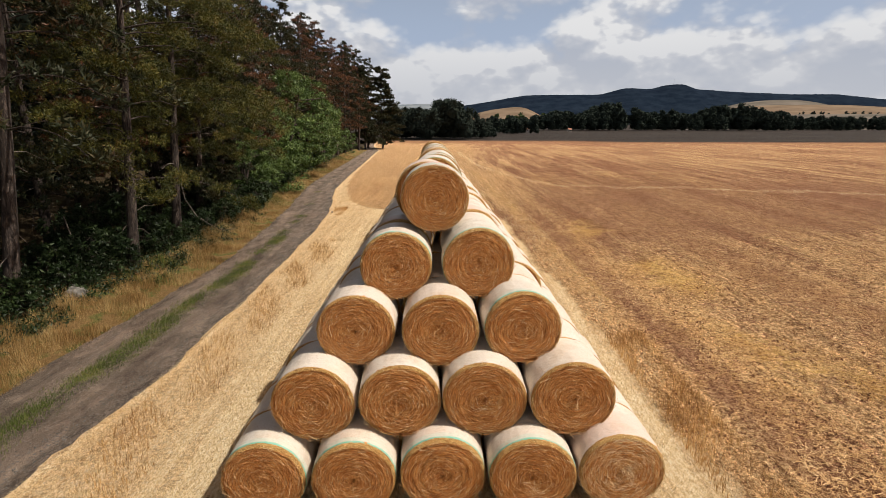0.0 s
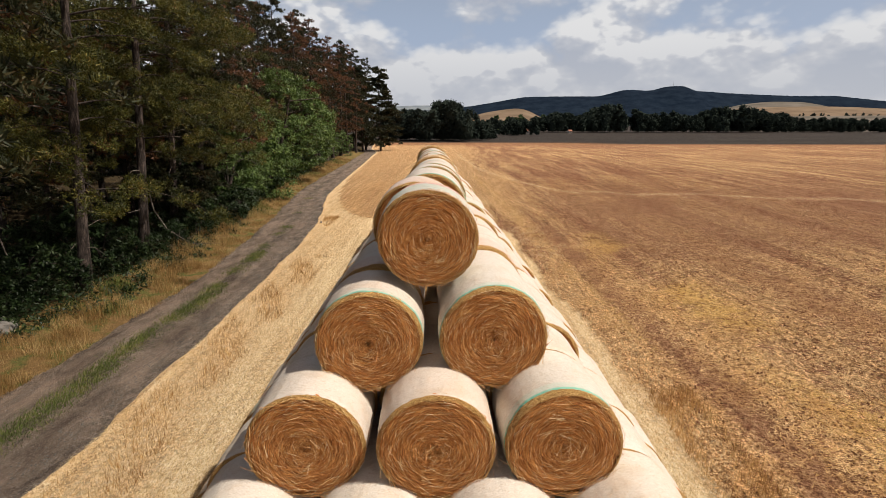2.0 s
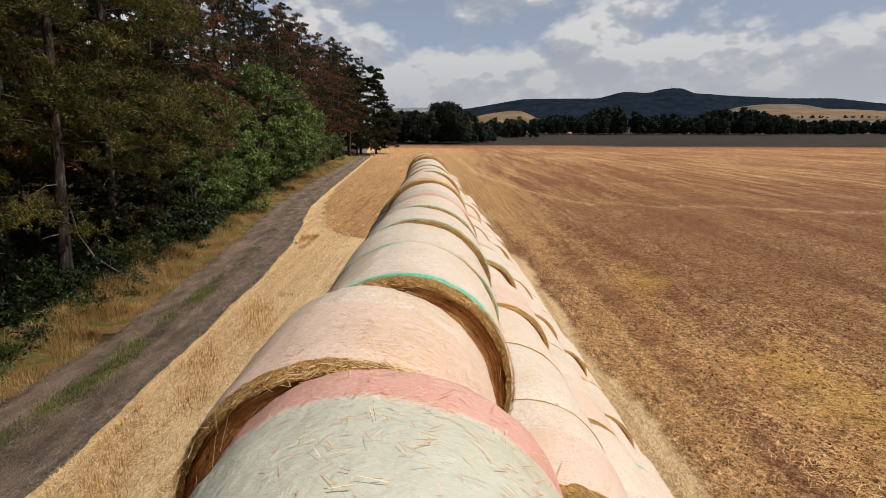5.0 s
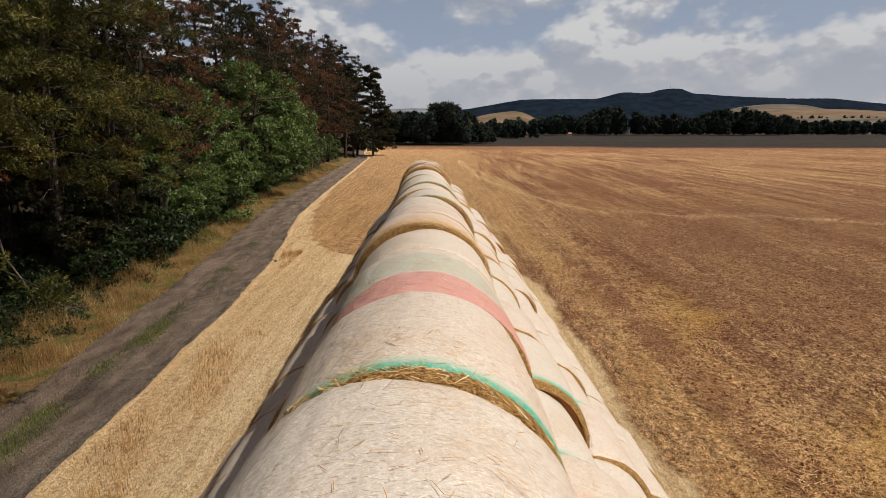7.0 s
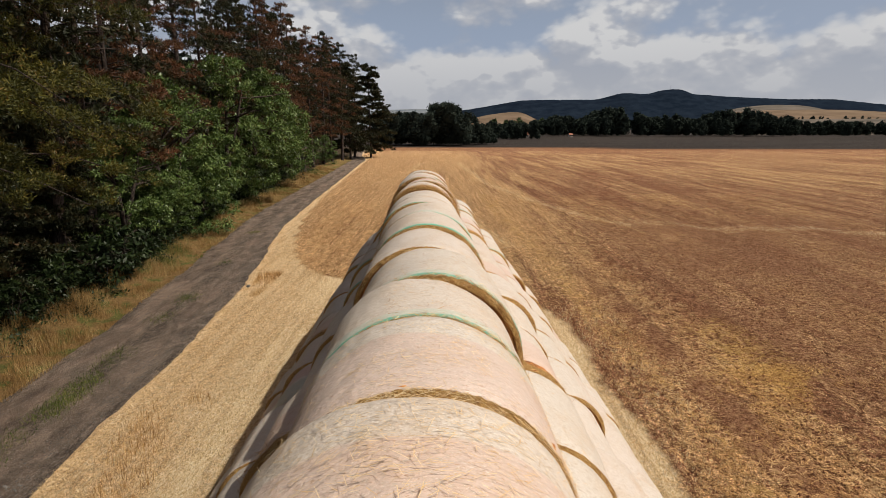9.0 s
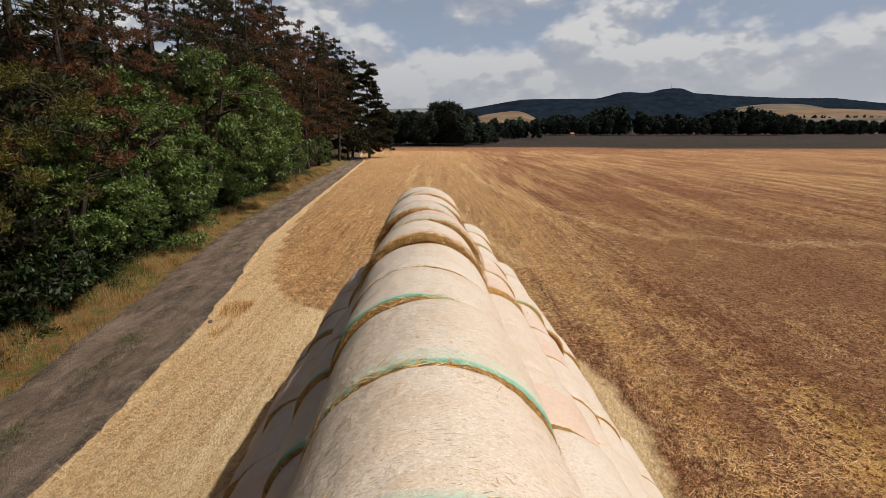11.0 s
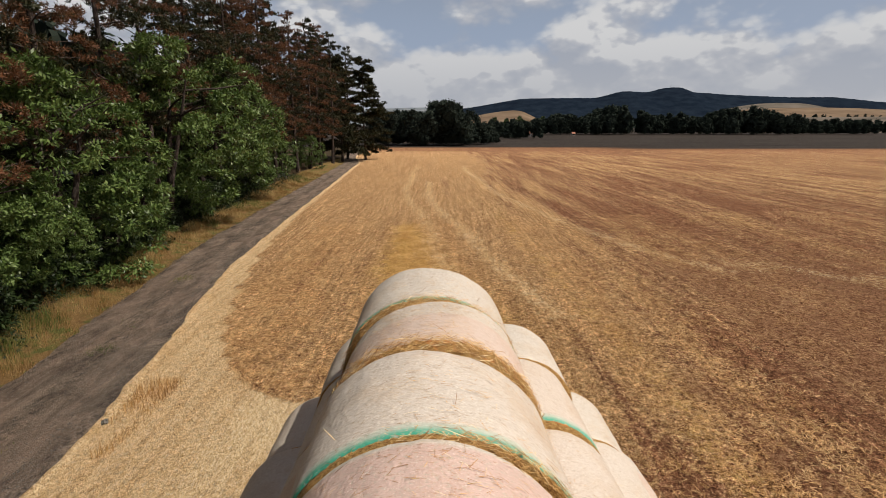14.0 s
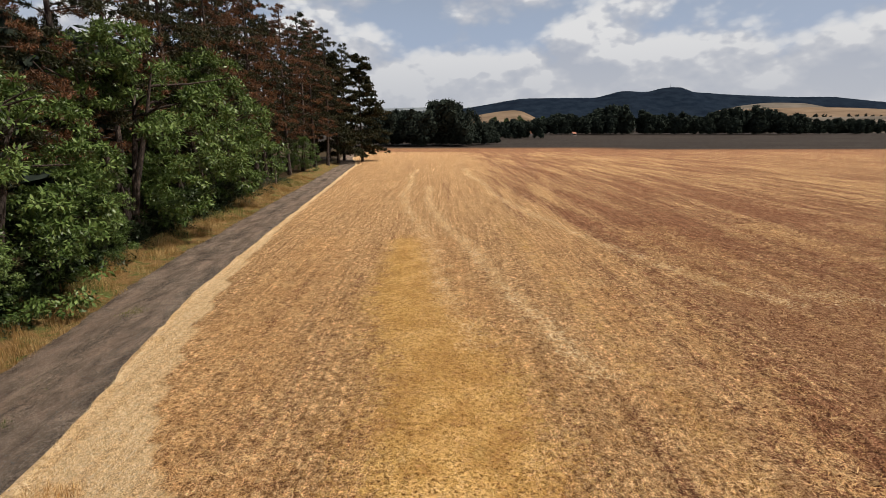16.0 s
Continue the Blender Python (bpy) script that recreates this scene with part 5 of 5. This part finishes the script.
def build_broadleaves():
    rng = np.random.default_rng(6)
    a = broadleaf(31, 10.5, 5.0, leaves_green, 420, 66, 0.245, "broadleaf_tree", "leafy green broadleaf tree at the wood edge", "tree", "broadleaf trees")
    b = broadleaf(32, 11.0, 5.2, leaves_green, 420, 66, 0.245, "broadleaf_tree", "leafy green broadleaf tree at the wood edge", "tree", "broadleaf trees")
    set_at(a, -19.7, 57.5, 10, 1.06), set_at(b, -21.0, 70.5, 80, 1.28)
    put_copy(a, -22.6, 86.0, 200, 1.38)
    put_copy(b, -19.0, 50.5, 130, 0.74)
    put_copy(a, -18.6, 54.5, 60, 0.44)
    put_copy(b, -19.6, 64.0, 260, 0.50)
    put_copy(a, -22.8, 122, 40, 0.55)
    put_copy(b, -24.6, 112, 300, 0.5)
    s1 = broadleaf(33, 3.2, 1.9, leaves_shaded, 80, 22, 0.34, "shrub", "green leafy shrub under the pines, coloured dark as in shade", "shrub", "undergrowth shrubs")
    s2 = broadleaf(34, 2.4, 1.7, leaves_shaded, 66, 22, 0.32, "shrub", "green leafy shrub under the pines, coloured dark as in shade", "shrub", "undergrowth shrubs")
    set_at(s1, -19.6, 31, 0), set_at(s2, -18.0, 16, 0)
    for y in np.arange(2, 47, 4.2):
        x = float(along(TREES, y)) - rng.uniform(5.5, 9.0)
        put_copy((s1, s2)[int(rng.integers(0, 2))], x, y + rng.normal(0, 0.6), rng.uniform(0, 360), rng.uniform(0.5, 0.85))
    for y in np.arange(3, 41, 2.0):
        for k in range(2):
            x = float(along(TREES, y)) + 0.5 - rng.uniform(0.6, 1.6) - 1.9 * k
            put_copy((s1, s2)[int(rng.integers(0, 2))], x, y + rng.normal(0, 0.6), rng.uniform(0, 360), rng.uniform(0.34, 0.55) + 0.25 * k)
    for y in np.arange(41, 92, 2.3):
        x = float(along(TREES, y)) - rng.uniform(0.2, 1.0)
        put_copy((s1, s2)[int(rng.integers(0, 2))], x, y + rng.normal(0, 0.5), rng.uniform(0, 360), rng.uniform(0.55, 0.95))
    for y in np.arange(46, 130, 7.0):
        x = float(along(TREES, y)) - rng.uniform(6, 10)
        put_copy((s1, s2)[int(rng.integers(0, 2))], x, y, rng.uniform(0, 360), rng.uniform(0.9, 1.3))


build_broadleaves()


def build_undergrowth():
    """Low leafy plants that close the wood's foot down to the grass."""
    rng = np.random.default_rng(63)
    n = 2100
    y = 12 + 98 * rng.uniform(0, 1, n) ** 1.3
    u = rng.uniform(0, 1, n) ** 1.4
    front = along(ROAD_L, y) - 2.3 + 0.5 * smooth(18, 26, y) * (1 - smooth(55, 70, y)) + 0.4 * np.sin(y * 0.8) + 0.3 * np.sin(y * 2.1)
    x = front - 4.5 * u
    c = np.column_stack([x, y, height(x, y) + 0.08 + 0.45 * rng.uniform(0, 1, n) * smooth(0, 0.35, u)])
    v = leaf_clumps(c, rng.uniform(0.25, 0.55, n), 22, rng, 0.17)
    v[:, 2] = np.maximum(v[:, 2], height(v[:, 0], v[:, 1]) + 0.01)
    stuff("undergrowth", fast_mesh("undergrowth", v, 4, leaves_shaded), "low green plants at the foot of the wood, coloured dark as in shade", "undergrowth")


build_undergrowth()


# ---- the distance ----
def far_clumps(centres, radii, per, seed, mat, name, size):
    rng = np.random.default_rng(seed)
    n = len(centres) * per
    c = np.repeat(np.array(centres, float), per, 0)
    r = np.repeat(np.array(radii, float), per)[:, None]
    o = unit(rng.normal(0, 1, (n, 3)))
    pos = c + o * r * np.array([1, 1, 0.9]) * rng.uniform(0.7, 1.05, (n, 1))
    t = unit(np.cross(o, rng.normal(0, 1, (n, 3))))
    b = np.cross(o, t)
    s = size * r * rng.uniform(0.6, 1.3, (n, 1))
    leaf = np.stack([pos - t * s, pos + b * s * 0.9, pos + t * s, pos - b * s * 0.9], 1).reshape(-1, 3)
    m = len(centres) * 6
    c, r = np.repeat(np.array(centres, float), 6, 0), np.repeat(np.array(radii, float), 6)[:, None] * 0.82
    u = unit(rng.normal(0, 1, (m, 3)))
    w = unit(np.cross(u, rng.normal(0, 1, (m, 3))))
    core = np.stack([c - u * r, c + w * r, c + u * r, c - w * r], 1).reshape(-1, 3)
    return fast_mesh(name, np.concatenate([leaf, core]), 4, mat)


def far_wood(name, seed, x0, x1, y0, y1, low, high, count, mat, label, shape=None, bank=0.0, per=46, size=0.17):
    rng = np.random.default_rng(seed)
    cs, rs = [], []
    for _ in range(count):
        x, y = rng.uniform(x0, x1), rng.uniform(y0, y1)
        h = rng.uniform(low, high) * (shape(x) if shape else 1)
        g = float(height(x, y)) + bank
        for k in range(5):
            q = (k + 0.6) / 5
            cs.append((x + rng.normal(0, h * 0.13), y + rng.normal(0, h * 0.13), g + h * (0.12 + 0.8 * q)))
            rs.append(h * (0.26 - 0.12 * abs(q - 0.45)))
    return stuff(name, far_clumps(cs, rs, per, seed + 1, mat, name, size), label, "trees")


def at_bearing(a, y):
    return a * y / 1000


def swell(x):
    return 0.82 + 0.16 * math.sin(x * 0.045) + 0.12 * math.sin(x * 0.11 + 1.3)


# added masses close gaps between trunks; the wood's inner shade is their colour
far_wood("deep_wood", 49, -62, -42, -10, 72, 17, 23, 52, far_shade_mat, "added trees filling the pine wood's depth, coloured dark as in shade")
far_wood("deep_wood", 48, -60, -40, 74, 150, 14, 19, 46, far_shade_mat, "added trees filling the pine wood's depth, coloured dark as in shade")
far_wood("far_corner_trees", 50, -30, 12, 262, 290, 12, 15.5, 60, far_shade_mat, "dark broadleaf trees beyond the field corner", per=130, size=0.10)
far_wood("far_tall_trees", 51, -4, 6, 268, 280, 17.5, 19.5, 8, far_shade_mat, "tall dark trees behind the field edge", per=150, size=0.09)
far_wood("far_edge_bushes", 57, 12, 24, 275, 300, 7, 11, 14, far_shade_mat, "dark bushes behind the field corner", per=110, size=0.11)
far_wood("far_hedge", 52, 30, 66, 400, 470, 7, 14, 26, far_shade_mat, "dark hedge trees beyond the grey field")
far_wood("far_wood_belt", 53, 84, 340, 540, 640, 20, 27, 200, far_shade_mat, "belt of woodland in the valley, darkened as under cloud", swell)
far_wood("far_wood_right", 54, 330, 640, 560, 640, 12, 16.5, 210, far_shade_mat, "low belt of woodland in the valley, darkened as under cloud")
far_wood("far_valley_trees", 55, -80, 480, 760, 1100, 14, 24, 90, far_lit_mat, "valley trees in the distance, coloured lighter as if sunlit")
far_wood("far_hill_hedge", 56, 720, 1250, 1372, 1392, 7, 13, 40, far_shade_mat, "dark hedgerow trees between far fields", bank=28.0)
far_wood("far_upper_hedge", 58, 600, 1150, 900, 930, 8, 15, 50, far_shade_mat, "dark hedgerow trees between far fields")


def ridge(name, y, profile, mat, depth, label, step, seed, rough):
    """A hill as a solid ridge across the view at distance y, from a crest profile of (x, z)."""
    rng = np.random.default_rng(seed)
    a = np.array(profile, float)
    xs = np.arange(a[0, 0], a[-1, 0], step)
    z = np.interp(xs, a[:, 0], a[:, 1])
    k = np.hanning(9)
    z = np.convolve(np.pad(z, 4, mode="edge"), k / k.sum(), "valid")
    V, F = [], []
    levels = np.array([0, 0.18, 0.4, 0.62, 0.82, 0.94, 1.0, 0.9, 0.5, 0.0])
    outs = np.array([-1.0, -0.78, -0.56, -0.38, -0.22, -0.1, 0, 0.12, 0.5, 1.0])
    for lv, o in zip(levels, outs):
        for i, x in enumerate(xs):
            V.append((x, y + o * depth + rng.normal(0, rough), -16 + (z[i] + 16) * lv + (rng.normal(0, rough * 0.35) if lv > 0 else 0)))
    n = len(xs)
    for r in range(len(levels) - 1):
        for c in range(n - 1):
            F.append((r * n + c, r * n + c + 1, (r + 1) * n + c + 1, (r + 1) * n + c))
    return tagged(new(name, mesh(name, V, F, mat, True)), label, "hill", kind="structure")


def crest(points, y):
    """Crest profile from bearings: metres across and up at distance y, from sideways and upward slopes in thousandths."""
    return [(y * a / 1000, 7.4 + y * b / 1000) for a, b in points]


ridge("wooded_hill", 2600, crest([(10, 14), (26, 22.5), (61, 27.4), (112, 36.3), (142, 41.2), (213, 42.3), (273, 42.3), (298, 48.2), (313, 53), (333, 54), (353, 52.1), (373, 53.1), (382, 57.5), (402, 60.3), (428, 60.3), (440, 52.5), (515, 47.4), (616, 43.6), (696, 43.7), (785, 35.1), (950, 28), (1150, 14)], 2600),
      hill_haze_mat, 500, "wooded hill with a flat rounded summit, cloud shade and haze in its colour", 10, 60, 1.1)
ridge("far_blue_ridge", 4200, crest([(-240, 18), (-150, 22), (-91, 24.5), (-50, 27), (-10, 26), (41, 22.5), (120, 18), (300, 10)], 4200), far_haze, 300, "pale ridge on the horizon, haze put into its colour", 60, 61, 2.0)
ridge("far_crop_slope", 1500, crest([(470, 6), (498, 19), (560, 24), (650, 25.5), (720, 25), (788, 21.4), (900, 18), (1100, 8)], 1500), far_crop, 260, "pale harvested slope below the wooded hill", 20, 62, 0.5)
ridge("far_grey_slope", 1900, crest([(490, 18), (517, 27), (577, 33.9), (648, 33), (680, 26), (720, 20)], 1900), far_grey, 200, "grey-green field high on the far slope", 20, 64, 0.5)
ridge("far_lower_field", 1150, crest([(400, 1), (470, 5), (620, 8.5), (800, 10), (1000, 8), (1150, 2)], 1150), far_grey, 120, "grey-green field below the pale slope", 20, 66, 0.4)
ridge("far_crop_knoll", 1700, crest([(40, 4), (56, 11), (92, 17.6), (127, 21.6), (150, 19.5), (162, 9), (175, 3)], 1700), far_crop, 120, "small pale harvested knoll", 12, 63, 0.4)
ridge("far_meadow_bank", 720, crest([(40, -20), (60, -12), (140, -11), (170, -20)], 720), far_green, 60, "green meadow bank behind the hedge", 8, 65, 0.2)


def house(x, y, wide, deep, tall, turn, label):
    """A far house: walls, a gabled roof, a chimney and windows."""
    e = new("house")
    tagged(e, label, "house", "far houses")
    w, d, h, g = wide / 2, deep / 2, tall * 0.6, tall
    part("wall", mesh("wall", [(-w, -d, -1), (w, -d, -1), (w, d, -1), (-w, d, -1), (-w, -d, h), (w, -d, h), (w, d, h), (-w, d, h), (-w, 0, g - 0.2), (w, 0, g - 0.2)],
                      [(0, 1, 5, 4), (2, 3, 7, 6), (1, 2, 6, 9, 5), (3, 0, 4, 8, 7)], wall_white), e)
    part("roof", mesh("roof", [(-w - 0.4, -d - 0.5, h - 0.2), (w + 0.4, -d - 0.5, h - 0.2), (w + 0.4, 0, g + 0.1), (-w - 0.4, 0, g + 0.1), (w + 0.4, d + 0.5, h - 0.2), (-w - 0.4, d + 0.5, h - 0.2)],
                      [(0, 1, 2, 3), (3, 2, 4, 5)], roof_red), e)
    for k in range(3):
        cx = -w * 0.6 + k * w * 0.6
        part("window", mesh("window", [(cx - 0.5, -d - 0.03, h * 0.35), (cx + 0.5, -d - 0.03, h * 0.35), (cx + 0.5, -d - 0.03, h * 0.75), (cx - 0.5, -d - 0.03, h * 0.75)], [(0, 1, 2, 3)], window_dark), e)
    e.matrix_basis = pose(x, y, float(height(x, y)), 0, 0, turn)


house(at_bearing(146, 500), 500, 13, 8, 4, 8, "low far farm building with beige walls")
house(at_bearing(224, 525), 525, 3.2, 3, 3, 20, "small far hut at the wood's edge")
house(at_bearing(150, 760), 760, 14, 9, 10, -10, "far white house among valley trees")
house(at_bearing(440, 1020), 1020, 22, 12, 12, 5, "far white house below the wooded hill")
house(at_bearing(470, 1050), 1050, 14, 10, 10, 30, "far house with red roof in the valley")


def mast(x, y, z):
    e = new("radio_mast")
    tagged(e, "slim grey radio mast on the hill summit", "mast")
    part("pole", mesh("pole", *tube([(0, 0, -8), (0, 0, 8), (0, 0, 15)], [0.7, 0.55, 0.35], 8), steel, True), e)
    part("antenna", mesh("antenna", *tube([(0, 0, 15), (0, 0, 23)], [0.35, 0.15], 6), steel, True), e)
    e.matrix_basis = pose(x, y, z)


mast(at_bearing(405, 2600), 2600, 7.4 + 2.6 * 60)


# ---- small things along the track ----
def stone(seed, x, y, size, label):
    rng = np.random.default_rng(seed)
    bm = bmesh.new()
    bmesh.ops.create_icosphere(bm, subdivisions=3, radius=size)
    for v in bm.verts:
        n = noise.noise(v.co * (1.6 / size) + Vector((seed, 0, 0)))
        v.co *= 1 + 0.35 * n
        v.co.z *= 0.7
        v.co.x *= 1.25
    me = bpy.data.meshes.new("field_stone")
    bm.to_mesh(me), bm.free()
    me.materials.append(stone_mat)
    ob = tagged(new("field_stone", me), label, "stone")
    ob.matrix_basis = pose(x, y, float(height(x, y)) + size * 0.35, rng.uniform(-15, 15), rng.uniform(-15, 15), rng.uniform(0, 360))


stone(3, -15.7, 21.6, 0.40, "pale weathered boulder in dry verge grass")
stone(4, -16.2, 22.3, 0.28, "grey weathered stone in dry verge grass")
stone(10, -9.4, 43.6, 0.10, "small pale stone at the track's edge")


def fallen_branch(seed, x, y, turn, size):
    rng = np.random.default_rng(seed)
    e = new("fallen_branch")
    tagged(e, "bare grey fallen pine branch hanging to the verge", "branch", "fallen branches")
    pts = [np.array([0, 0, 3.6]), np.array([0.25, 0.0, 2.2]), np.array([0.9, 0.1, 1.1]), np.array([1.9, 0.2, 0.45]), np.array([3.0, 0.2, 0.05])]
    part("stem", mesh("stem", *tube(pts, [0.045, 0.038, 0.032, 0.025, 0.014], 6), dead_wood, True), e)
    for k in range(9):
        b = pts[2] + (pts[4] - pts[2]) * rng.uniform(0.1, 1)
        d = np.array([rng.normal(0.3, 0.5), rng.normal(0, 0.7), rng.uniform(-0.05, 0.5)])
        part("twig", mesh("twig", *tube([b, b + d * 0.5 + rng.normal(0, 0.05, 3), b + d * rng.uniform(0.7, 1.2)], [0.016, 0.011, 0.004], 4), dead_wood, True), e)
    e.matrix_basis = pose(x, y, float(height(x, y)), 0, 0, turn) @ Matrix.Scale(size, 4)


fallen_branch(1, -17.5, 35.2, -10, 1.0)
fallen_branch(2, -18.3, 25.2, 30, 0.8)


def fence_post(x, y, tall):
    e = new("fence_post")
    tagged(e, "weathered pale wooden post by the track", "post")
    part("post", mesh("post", *tube([(0, 0, -0.3), (0, 0, tall)], [0.09, 0.08], 10), dead_wood, True), e)
    part("post_top", mesh("post_top", *tube([(0, 0, tall), (0, 0, tall + 0.05)], [0.08, 0.02], 10), dead_wood, True), e)
    e.matrix_basis = pose(x, y, float(height(x, y)), 2, 3, 0)


fence_post(-21.6, 103.5, 1.9)
